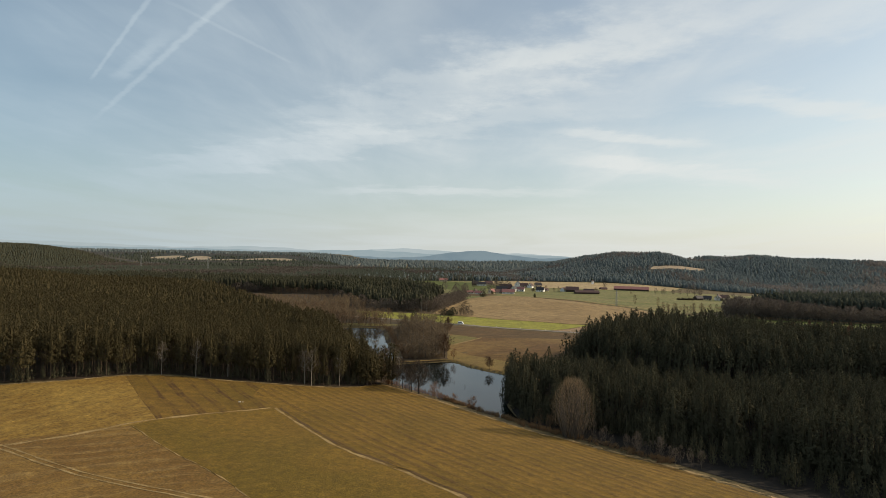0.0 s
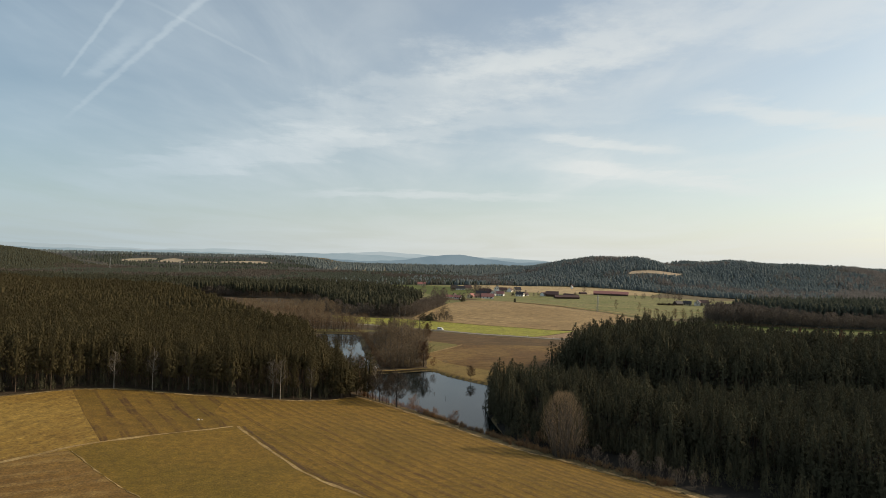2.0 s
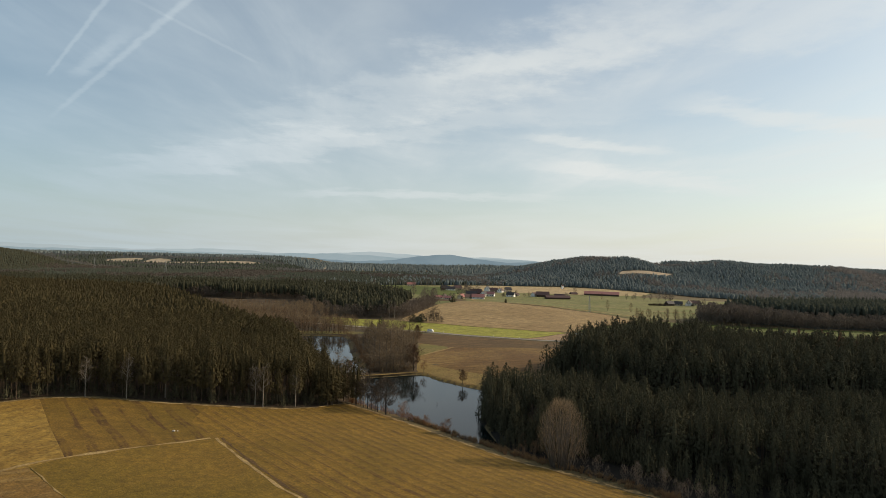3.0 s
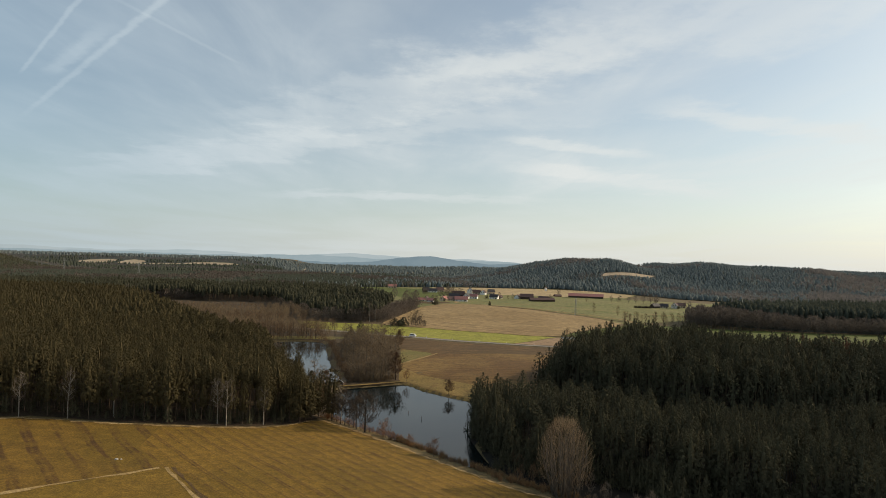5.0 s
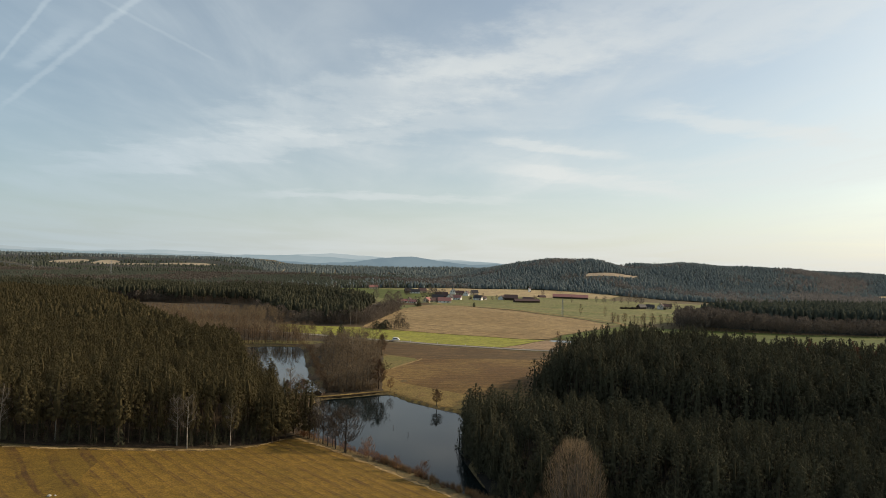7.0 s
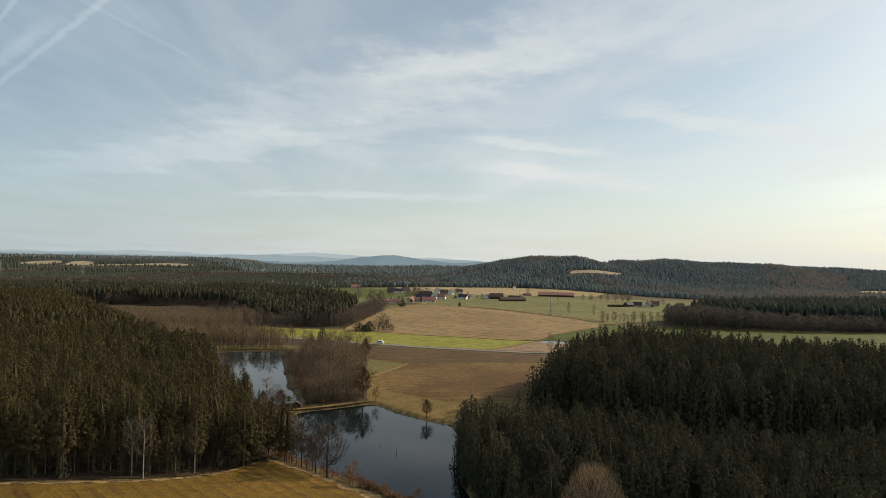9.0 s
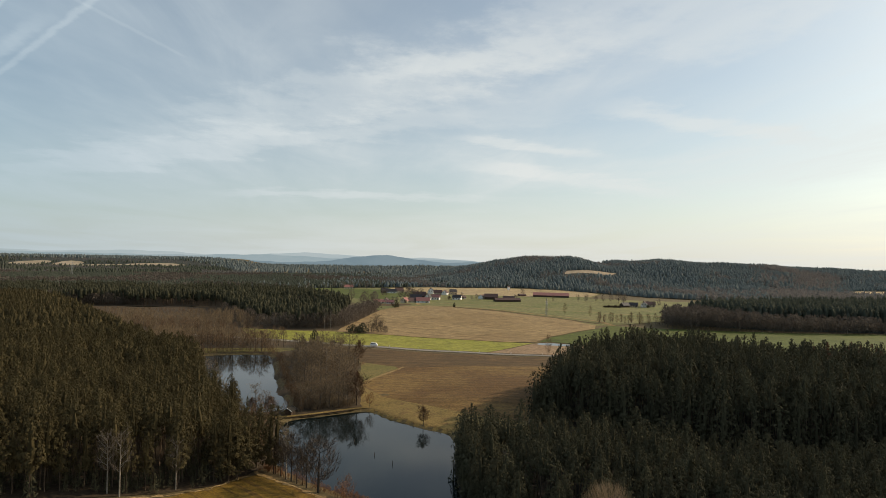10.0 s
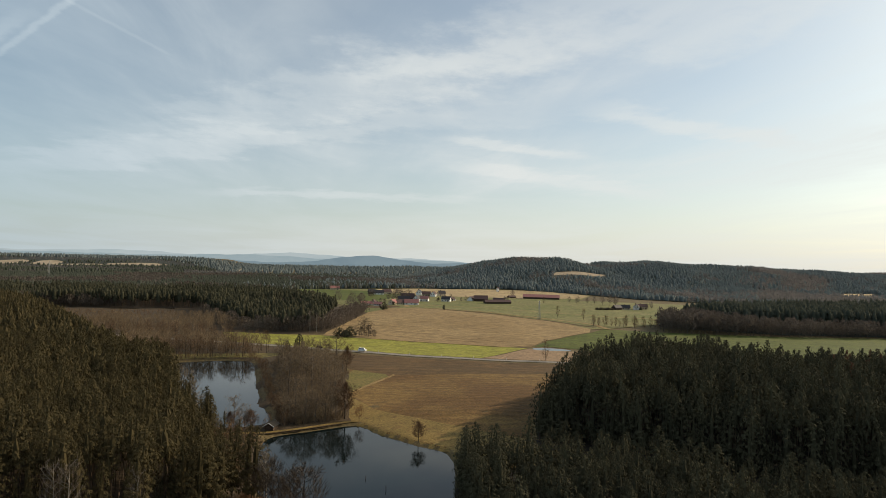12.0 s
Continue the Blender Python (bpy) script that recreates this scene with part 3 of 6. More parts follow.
FARHAY = (
    [(-1240, 2620), (-1150, 2590), (-1120, 2640), (-1120, 2740), (-1180, 2770), (-1260, 2700)],
    [(-1090, 2610), (-1020, 2590), (-985, 2640), (-1010, 2740), (-1095, 2780)],
    [(-1000, 2590), (-840, 2620), (-840, 2680), (-985, 2650)],
    [(-830, 2640), (-640, 2640), (-600, 2700), (-700, 2740), (-835, 2700)],
    [(-360, 2400), (-190, 2350), (-150, 2700), (-330, 2900)],
)
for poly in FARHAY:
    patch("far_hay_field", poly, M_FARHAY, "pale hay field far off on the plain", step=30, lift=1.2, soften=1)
ROAD = [(-260, 640), (-150, 575), (-80, 540), (-44, 524), (-15, 508), (5, 497), (43, 476), (70, 462), (100, 449), (127, 438), (190, 415), (330, 385), (600, 340)]
ribbon("road", ROAD, 6.0, M_ROAD, "grey asphalt country road across the valley", "road", 0.24, 2, 5.0)
ribbon("field_ditch", [(128, 749), (158, 727), (195, 689), (224, 640), (240, 615)], 5.0, M_FURROW, "dark ditch beside the field lane", "ditch", 0.44, 2, 6.0, jitter=0.6)
ribbon("village_lane", [(246, 600), (249, 642), (199, 702), (160, 738), (107, 779), (92, 800), (100, 832)], 5.0, M_TRACK, "pale dirt lane to the village", "lane", 0.55, 2, 6.0)
ribbon("farm_lane", [(112, 838), (190, 800), (260, 745), (330, 690), (420, 660), (560, 650)], 3.5, M_TRACK, "pale farm lane across the pasture", "lane", 0.4, 2, 6.0)
patch("ploughed_plot", [(40, 790), (66, 776), (84, 790), (90, 812), (70, 826), (38, 826)], M_FURROW, "red-brown ploughed plot before the farmhouses", step=6, lift=0.42, soften=1)
STRIP = [(-226, 783), (-180, 781), (-137, 782), (-133, 789), (-170, 791), (-222, 792)]


# Shade painted as ground colour: the wood's floor out to the field bank.
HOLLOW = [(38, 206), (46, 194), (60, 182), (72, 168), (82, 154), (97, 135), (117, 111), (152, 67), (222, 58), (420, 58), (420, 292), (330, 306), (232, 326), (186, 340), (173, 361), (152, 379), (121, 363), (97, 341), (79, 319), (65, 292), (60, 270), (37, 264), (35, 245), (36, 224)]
patch("wood_floor", [(33, 264), (30, 240), (31, 222), (36, 204), (46, 196), (62, 190), (66, 262), (40, 270)], M_HOLLOW, "floor under the shore trees, shade darkened into its colour", "wood floor", 2.5, 0.16, 0)
patch("wood_floor", [(-30, 250), (-22, 257), (-16, 266), (-18, 285), (-18, 312), (-24, 322), (-44, 322), (-40, 300)], M_SCRUB, "leaf litter on the wooded pond bank", "wood floor", 2.5, 0.2, 0)
patch("wood_floor", HOLLOW, M_HOLLOW, "wood floor and hollow, deep shade put into its colour", "wood floor", 7, 0.12, 0)
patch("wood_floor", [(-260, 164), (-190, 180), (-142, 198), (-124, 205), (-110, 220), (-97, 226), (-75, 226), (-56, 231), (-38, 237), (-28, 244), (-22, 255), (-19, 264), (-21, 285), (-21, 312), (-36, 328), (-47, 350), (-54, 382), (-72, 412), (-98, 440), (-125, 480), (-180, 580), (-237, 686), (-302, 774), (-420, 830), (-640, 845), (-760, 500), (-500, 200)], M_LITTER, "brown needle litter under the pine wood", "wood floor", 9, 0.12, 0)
patch("shore_grass", [(-104, 462), (-82, 469), (-63, 474.5), (-40, 474), (-32, 470), (-16, 484), (-40, 487), (-84, 484), (-112, 484), (-120, 470)], M_OLIVE, "olive grass between the far pond and the road", step=5, lift=0.2, soften=1)
patch("scrub_floor", [(-36, 338), (-30, 362), (-32, 390), (-35, 430), (-40, 460), (-45, 474), (-120, 474), (-150, 540), (-110, 552), (-60, 534), (-15, 504), (2, 488), (14, 428), (10, 372), (10, 331), (6, 327.5), (-6, 322.5), (-18, 318.5), (-34, 318)], M_SCRUB, "brown leaf litter and scrub under bare trees", "scrub", 6, 0.14, 1)
patch("scrub_floor", [(-34, 318), (-18, 318.8), (-6, 322.8), (6, 327.8), (10.5, 330.5), (9, 338), (-8, 334), (-18, 329), (-34, 327)], M_SCRUB, "brown leaf litter on the dam", "scrub", 2, 0.28, 0)
patch("scrub_floor", [(-170, 560), (-95, 545), (-50, 580), (8, 575), (20, 625), (48, 730), (20, 800), (-60, 960), (-300, 1000), (-700, 1050), (-800, 700), (-300, 640)], M_SCRUB, "brown leaf litter and scrub under bare trees", "scrub", 14, 0.14, 0)


patch("wood_floor", [(-60, 962), (-44, 1192), (28, 1218), (190, 1275), (345, 1200), (465, 1095), (500, 1000), (620, 880), (760, 780), (1100, 760), (2000, 1300), (2000, 2050), (60, 2050), (-400, 1750), (-900, 1800), (-1900, 2100), (-1900, 1500), (-1000, 1060), (-640, 1052), (-300, 1002)], M_FARFLOOR, "dark floor of the far forest", "wood floor", 16, 0.8, 0)
patch("wood_floor", [(330, 600), (385, 560), (480, 543), (720, 513), (980, 640), (800, 740), (420, 690), (340, 640)], M_FARFLOOR, "dark floor of the wood beyond the field", "wood floor", 18, 0.35, 0)


def water(name, poly, level, label):
    ob = patch(name, [(x, y) for x, y in poly], M_WATER, label, "pond", 4.0, level, 2, lambda x, y: np.zeros(len(x)))
    return ob


water("pond_water", [(x * 1.0, y) for x, y in POND_NEAR], 0.0, "still dark pond water reflecting the sky")
water("pond_water", POND_FAR, 0.0, "still dark pond water reflecting the sky")
water("pond_water", STRIP, 2.55, "narrow strip of bright pond water before the far wood")
water("puddle_water", PUDDLE, 1.35, "shallow pale flood water on the green field")


# ---- trees ----
def tube(points, radii, sides=5):
    """A tapering stem through points."""
    p = np.asarray(points, float)
    verts, faces = [], []
    for i, (q, r) in enumerate(zip(p, radii)):
        d = p[min(i + 1, len(p) - 1)] - p[max(i - 1, 0)]
        d = d / (np.linalg.norm(d) + 1e-9)
        u = np.cross(d, (0.3, 0.9, 0.1))
        u /= np.linalg.norm(u) + 1e-9
        v = np.cross(d, u)
        for k in range(sides):
            a = 6.2832 * k / sides
            verts.append(q + r * (math.cos(a) * u + math.sin(a) * v))
    for i in range(len(p) - 1):
        for k in range(sides):
            a, b = i * sides + k, i * sides + (k + 1) % sides
            c, d2 = a + sides, b + sides
            faces += [(a, b, d2), (a, d2, c)]
    return np.array(verts), np.array(faces)


def joined(parts):
    verts, faces, base = [], [], 0
    for v, f in parts:
        verts.append(v)
        faces.append(np.asarray(f) + base)
        base += len(v)
    return np.concatenate(verts), np.concatenate(faces)


def pads(rng, centre, radius, away, per, leaf, high):
    """Needle boughs: each a loose cushion of small scales lying on its outer and upper side."""
    n = len(centre) * per
    c, r, o = np.repeat(centre, per, 0), np.repeat(radius, per)[:, None], np.repeat(away, per, 0)
    d = rng.normal(size=(n, 3)) + o * 0.75 + np.array([0, 0, 0.55])
    d /= np.linalg.norm(d, axis=1)[:, None] + 1e-9
    p = c + d * r * np.array([1.0, 1.0, 0.58]) * rng.uniform(0.72, 1.12, (n, 1))
    up = d + o * 0.5 + rng.normal(0, 0.2, (n, 3))
    up /= np.linalg.norm(up, axis=1)[:, None] + 1e-9
    g = np.cross(up, o * 0.55 + np.array([0, 0, 1.1]) + rng.normal(0, 0.35, (n, 3)))
    g /= np.linalg.norm(g, axis=1)[:, None] + 1e-9
    e = np.cross(g, up)
    k = leaf * rng.uniform(0.55, 1.3, (n, 1)) * (1.12 - 0.55 * np.repeat(high, per)[:, None])
    v = np.stack([p + e * k * 1.8, p - e * k * 0.8 + g * k * 0.5, p - e * k * 0.8 - g * k * 0.5], 1).reshape(-1, 3)
    return v, np.arange(n * 3).reshape(-1, 3)


def heart(rng, reach, tall, low, sides, levels, full=1.0):
    """A solid core added to block light and view through a crown, ragged and narrower than the boughs."""
    verts, faces = [], []
    for q in levels:
        for k in range(sides):
            a = 6.2832 * (k + rng.uniform(-0.3, 0.3)) / sides
            r = float(reach(q)) * 0.54 * full * rng.uniform(0.72, 1.22)
            verts.append((r * math.cos(a), r * math.sin(a), tall * (low + (1 - low) * q) + rng.uniform(-0.4, 0.4)))
    verts.append((0, 0, tall * 0.96))
    m = (len(levels) - 1) * sides
    for i in range(len(levels) - 1):
        for k in range(sides):
            a, b = i * sides + k, i * sides + (k + 1) % sides
            faces += [(a, b, b + sides), (a, b + sides, a + sides)]
    faces += [(m + k, m + (k + 1) % sides, len(verts) - 1) for k in range(sides)]
    return np.array(verts), np.array(faces)


def conifer(seed, kind, tall, wide, low, boughs, per, leaf, limbs=0, sides=3):
    """A pine (rounded ragged head) or a spruce (narrow cone). Gives stem and crown."""
    rng = np.random.default_rng(seed)
    lean = rng.normal(0, 0.3, 2) if kind == "pine" else np.zeros(2)
    zs = np.linspace(0, 1, 5 if limbs else 2)
    stem = tube([(lean[0] * z * z, lean[1] * z * z, tall * 0.93 * z) for z in zs], (0.17 * (1 - 0.85 * zs)) * tall / 18, sides)
    if limbs:
        dead = []
        for _ in range(limbs):
            z, b, l = tall * rng.uniform(0.08, 0.5), rng.uniform(0, 6.2832), rng.uniform(0.7, 1.7)
            dead.append(tube([(0, 0, z), (l * math.cos(b), l * math.sin(b), z + rng.uniform(-0.3, 0.3))], (0.04, 0.012), 3))
        stem = joined([stem, *dead])
    lobe, phase = rng.uniform(0.05, 0.2), rng.uniform(0, 6.2832)

    def reach(q):
        if kind == "pine":
            return wide * np.clip(1.0 - q ** 1.6, 0, 1) ** 0.66 * np.clip(0.6 + q * 1.6, 0, 1) + 0.08
        return wide * np.clip(1.0 - q, 0, 1) ** 0.72 * np.clip(0.85 + q, 0, 1) + 0.08

    heavy = per < 5
    if not heavy:
        boughs, per = boughs * 3, max(2, round(per / 3))
    k = np.arange(boughs)
    q = 1 - (1 - (k + rng.uniform(0, 1, boughs)) / boughs) ** 0.85
    q = np.clip(q, 0, 0.97)
    a = k * 2.4 + rng.uniform(-0.6, 0.6, boughs)
    fat = (0.42 if heavy else 0.25) * wide * (1 - 0.6 * q) * rng.uniform(0.6, 1.4, boughs)
    out = np.maximum(reach(q) * (1 + lobe * np.sin(2 * a + phase + 4 * q)) * rng.uniform(0.4 if heavy else 0.68, 1.05, boughs) - fat * 0.5, 0)
    away = np.column_stack([np.cos(a), np.sin(a), np.full(boughs, 0.25 if kind == "pine" else -0.1)])
    centre = np.column_stack([out * np.cos(a), out * np.sin(a), tall * (low + (1 - low) * q * 0.97)])
    crown = [pads(rng, centre, fat, away, per, leaf, q)]
    # the leading shoot: slim upright blades round the tip
    b = np.arange(7) * 2.4
    tip = np.column_stack([0.03 * np.cos(b), 0.03 * np.sin(b), tall * (0.94 + 0.007 * np.arange(7))])
    wing = np.column_stack([-np.sin(b), np.cos(b), b * 0]) * min(leaf, 0.5) * 0.45
    foot = np.column_stack([0.3 * np.cos(b), 0.3 * np.sin(b), np.full(7, tall * 0.9)])
    crown.append((np.stack([foot - wing, foot + wing, tip], 1).reshape(-1, 3), np.arange(21).reshape(-1, 3)))
    crown.append(heart(rng, reach, tall, low, 5, (0.02, 0.5), 1.3) if heavy else heart(rng, reach, tall * 0.93, low + 0.04, 5, (0.02, 0.3, 0.6), 0.3 if low < 0.2 else 0.46))
    v, f = joined(crown)
    bend = (v[:, 2:] / tall) ** 2
    return stem, (v + np.hstack([lean[0] * bend, lean[1] * bend, bend * 0]), f)


def spire(seed, tall, wide, low=0.1, sides=5):
    """A conifer some kilometre off: a ragged many-pointed cone on a short stem."""
    rng = np.random.default_rng(seed)
    stem = (np.array([(-0.2, 0, 0), (0.2, 0, 0), (0, 0, tall * 0.5)]), np.array([(0, 1, 2)]))
    return stem, heart(rng, lambda q: wide * 1.7 * (1 - q ** 1.4) ** 0.75, tall * rng.uniform(0.92, 1.08), low, sides, (0.0, 0.5))


def dome(seed, tall, wide, count, leaf, low=0.25):
    """A leafless crown some way off: short upright sprays of twigs filling a ragged dome on a stem."""
    rng = np.random.default_rng(seed)
    stem = tube([(0, 0, 0), (0, 0, tall * 0.7)], (0.16, 0.05), 3) if count > 40 else (np.array([(-0.2, 0, 0), (0.2, 0, 0), (0, 0, tall * 0.6)]), np.array([(0, 1, 2)]))
    u, a = rng.uniform(0, 1, count), rng.uniform(0, 6.2832, count)
    r = wide * np.sqrt(np.clip(1 - (2 * u - 0.75) ** 2 / 1.6, 0, 1)) * rng.uniform(0.45, 1.05, count) * (1 + 0.2 * np.sin(3 * a + seed))
    p = np.column_stack([r * np.cos(a), r * np.sin(a), tall * (low + (1 - low) * u * 0.95)])
    d = np.column_stack([np.cos(a) * 0.5, np.sin(a) * 0.5, np.full(count, 1.0)]) + rng.normal(0, 0.35, (count, 3))
    g = np.cross(d, rng.normal(size=(count, 3)))
    g *= leaf * 0.34 / (np.linalg.norm(g, axis=1)[:, None] + 1e-9)
    d = d * leaf * rng.uniform(0.6, 1.3, (count, 1))
    v = np.stack([p - d * 0.5 - g, p - d * 0.5 + g, p + d * 0.7], 1).reshape(-1, 3)
    return stem, (v, np.arange(count * 3).reshape(-1, 3))


def pine(seed, boughs=22, per=8, low=0.66, limbs=0, wide=2.4, tall=18, leaf=0.38, sides=3):
    return conifer(seed, "pine", tall, wide, low, boughs, per, leaf, limbs, sides)


def spruce(seed, boughs=23, per=8, low=0.6, limbs=0, wide=2.5, tall=19, leaf=0.38, sides=3):
    return conifer(seed, "spruce", tall, wide, low, boughs, per, leaf, limbs, sides)


def bare(seed, tall, wide, limbs=9, forks=4, twigs=4, low=0.3, thick=0.16, fan=1.0, stems=1, wisps=0, fine=0.04, cone=False):
    """A leafless broad-leaved tree: stem, limbs, and fine twigs. Gives wood and twigs."""
    rng = np.random.default_rng(seed)
    wood, fine_v = [], []
    for s in range(stems):
        off = rng.normal(0, 0.5, 2) * (stems > 1)
        spread_out = rng.normal(0, 0.10, 2) * tall * (stems > 1)
        bend = rng.normal(0, 0.03, 2) * tall
        top = np.array([off[0] + bend[0] + spread_out[0], off[1] + bend[1] + spread_out[1], tall * 0.95])
        axis = [np.array([off[0], off[1], 0]), np.array([off[0] + spread_out[0] * 0.3, off[1] + spread_out[1] * 0.3, tall * 0.4]), top]
        wood.append(tube(axis, (thick, thick * 0.7, 0.02), 5))
        for i in range(limbs):
            u = low + (0.95 - low) * (i + rng.uniform(0, 1)) / limbs
            p = axis[0] * 0 + (axis[1] + (axis[2] - axis[1]) * (u - 0.4) / 0.6 if u > 0.4 else axis[0] + (axis[1] - axis[0]) * u / 0.4)
            a = rng.uniform(0, 6.2832)
            l = wide * rng.uniform(0.6, 1.05) * math.sin(math.pi * (0.15 + 0.8 * (u - low) / (1.0 - low))) ** 0.6
            rise = l * rng.uniform(0.5, 1.1) / fan
            q = p + np.array([l * math.cos(a), l * math.sin(a), rise])
            mid = (p + q) / 2 + np.array([0, 0, -l * 0.08]) + rng.normal(0, 0.12, 3) * l * 0.5
            r0 = thick * 0.48 * (1 - 0.6 * u)
            wood.append(tube([p, mid, q], (r0, r0 * 0.6, 0.012), 3))
            for j in range(forks):
                v = rng.uniform(0.3, 1.0)
                f = p + (mid - p) * v * 2 if v < 0.5 else mid + (q - mid) * (v - 0.5) * 2
                g = f + rng.normal(0, 0.42, 3) * l * 0.55 + np.array([0.18 * l * math.cos(a), 0.18 * l * math.sin(a), 0.22 * l])
                wood.append(tube([f, g], (r0 * 0.4 + 0.008, 0.01), 3))
                for k in range(twigs):
                    s0 = f + (g - f) * rng.uniform(0.3, 1)
                    e0 = s0 + rng.normal(0, 0.30, 3) * (0.6 + l * 0.25) + np.array([0, 0, 0.25])
                    side = np.cross(e0 - s0, rng.normal(size=3))
                    side *= 0.05 / (np.linalg.norm(side) + 1e-9)
                    fine_v += [s0 - side, s0 + side, e0]
    fv = np.array(fine_v)
    if wisps:
        fv = np.concatenate([fv, brush(seed + 500, tall, wide * 1.05, wisps, fine, low + 0.05, cone)[1][0]])
    return joined(wood), (fv, np.arange(len(fv)).reshape(-1, 3))


def brush(seed, tall, wide, count, thick=0.10, low=0.25, cone=False):
    """A leafless crown for woods some way off: rising wisps round a thin stem."""
    rng = np.random.default_rng(seed)
    stem = tube([(0, 0, 0), (0, 0, tall * 0.8)], (0.14, 0.03), 3)
    u = rng.uniform(0, 1, count)
    a = rng.uniform(0, 6.2832, count)
    shape = (1 - u) ** 0.75 * np.clip(0.45 + 2.5 * u, 0, 1) * (1 + 0.2 * np.sin(3 * a + seed)) if cone else np.sin(np.pi * (0.12 + 0.8 * u))
    r = wide * shape * rng.uniform(0.2, 1, count) ** 0.5
    c = np.column_stack([r * np.cos(a), r * np.sin(a), tall * (low + (0.95 - low) * u)])
    d = np.column_stack([np.cos(a) * 0.5, np.sin(a) * 0.5, np.ones(count)]) * rng.uniform(0.7, 2.0, (count, 1)) + rng.normal(0, 0.4, (count, 3))
    s = np.cross(d, rng.normal(size=(count, 3)))
    s *= thick / (np.linalg.norm(s, axis=1)[:, None] + 1e-9)
    v = np.stack([c - d * 0.5 - s, c - d * 0.5 + s, c + d * 0.6], 1).reshape(-1, 3)
    return stem, (v, np.arange(count * 3).reshape(-1, 3))


def willow_clump(seed, tall, wide, stems, wisps):
    """Many upright stems from one stool, with a haze of fine rising twigs in an oval head."""
    rng = np.random.default_rng(seed)
    wood = []
    for _ in range(stems):
        a, k = rng.uniform(0, 6.2832), math.sqrt(rng.uniform(0, 1))
        h = tall * (0.95 - 0.22 * k * k) * rng.uniform(0.85, 1.0)
        foot = np.array([3.2 * k * math.cos(a), 3.2 * k * math.sin(a), 0])
        top = np.array([wide * 0.9 * k * math.cos(a), wide * 0.9 * k * math.sin(a), h])
        mid = foot * 0.45 + top * 0.55 + np.array([wide * 0.16 * k * math.cos(a), wide * 0.16 * k * math.sin(a), 0]) + rng.normal(0, 0.2, 3)
        wood.append(tube([foot, mid, top], (0.11, 0.07, 0.015), 4))
    u = rng.uniform(0, 1, wisps) ** 0.75
    a = rng.uniform(0, 6.2832, wisps)
    r = wide * 1.08 * np.sin(np.pi * (0.27 + 0.62 * u)) * rng.uniform(0.1, 1, wisps) ** 0.45
    c = np.column_stack([r * np.cos(a), r * np.sin(a), tall * (0.16 + 0.80 * u)])
    d = np.column_stack([np.cos(a) * 0.35, np.sin(a) * 0.35, np.ones(wisps)]) * rng.uniform(0.8, 2.2, (wisps, 1)) + rng.normal(0, 0.25, (wisps, 3))
    s = np.cross(d, rng.normal(size=(wisps, 3)))
    s *= 0.024 / (np.linalg.norm(s, axis=1)[:, None] + 1e-9)
    v = np.stack([c - d * 0.5 - s, c - d * 0.5 + s, c + d * 0.5], 1).reshape(-1, 3)
    return wood, (v, np.arange(wisps * 3).reshape(-1, 3))


def scatter(poly, gap, seed, jitter=0.42, inner=0.0):
    """Uneven planting inside a polygon."""
    rng = np.random.default_rng(seed)
    xs, ys = [p[0] for p in poly], [p[1] for p in poly]
    U, V = np.meshgrid(np.arange(min(xs), max(xs), gap), np.arange(min(ys), max(ys), gap))
    U, V = U.ravel(), V.ravel()
    U = U + rng.uniform(-jitter, jitter, len(U)) * gap
    V = V + rng.uniform(-jitter, jitter, len(V)) * gap
    keep = outside(U, V, poly) < -inner
    return np.column_stack([U[keep], V[keep]])


def woods(name, spots, kinds, mats, label, low=0.8, high=1.2, seed=1, sink=0.1, scale=None, flat=True):
    """Many trees joined into one stand. kinds: pairs of stem and crown."""
    rng = np.random.default_rng(seed)
    z = terrain(spots[:, 0], spots[:, 1]) - sink
    pick = rng.integers(0, len(kinds), len(spots))
    size = rng.uniform(low, high, len(spots)) * (1 if scale is None else scale)
    broad = size * rng.uniform(0.85, 1.15, len(spots))
    turn = rng.uniform(0, 6.2832, len(spots))
    shade = rng.uniform(0, 1, len(spots))
    V, F, I, T, base = [], [], [], [], 0
    for k, (stem, crown) in enumerate(kinds):
        at = np.where(pick == k)[0]
        if not len(at):
            continue
        tv, tf = joined([stem, crown])
        ti = np.r_[np.zeros(len(stem[1])), np.ones(len(crown[1]))]
        c, s = np.cos(turn[at])[:, None], np.sin(turn[at])[:, None]
        x = (tv[None, :, 0] * c - tv[None, :, 1] * s) * broad[at, None] + spots[at, 0, None]
        y = (tv[None, :, 0] * s + tv[None, :, 1] * c) * broad[at, None] + spots[at, 1, None]
        h = tv[None, :, 2] * size[at, None] + z[at, None]
        V.append(np.stack([x, y, h], 2).reshape(-1, 3))
        F.append((tf[None] + base + (np.arange(len(at)) * len(tv))[:, None, None]).reshape(-1, 3))
        I.append(np.tile(ti, len(at)))
        T.append(np.repeat(shade[at], len(tv)))
        base += len(at) * len(tv)
    ob = mesh_object(name, np.concatenate(V), np.concatenate(F), mats, np.concatenate(I), np.concatenate(T), flat)
    return tagged(ob, label, "woods", kind="stuff")


def tree_thing(name, made, mats, label, category="tree", group=""):
    """One tree of its own: an Empty at the foot with stem and crown under it, kept far off as a pattern for copies."""
    root = new(name)
    for part_name, (v, f), m in zip(("trunk", "crown"), made, mats):
        ob = mesh_object(part_name, v, f, m, tint=np.zeros(len(v)))
        ob.parent = root
    return tagged(root, label, category, group)


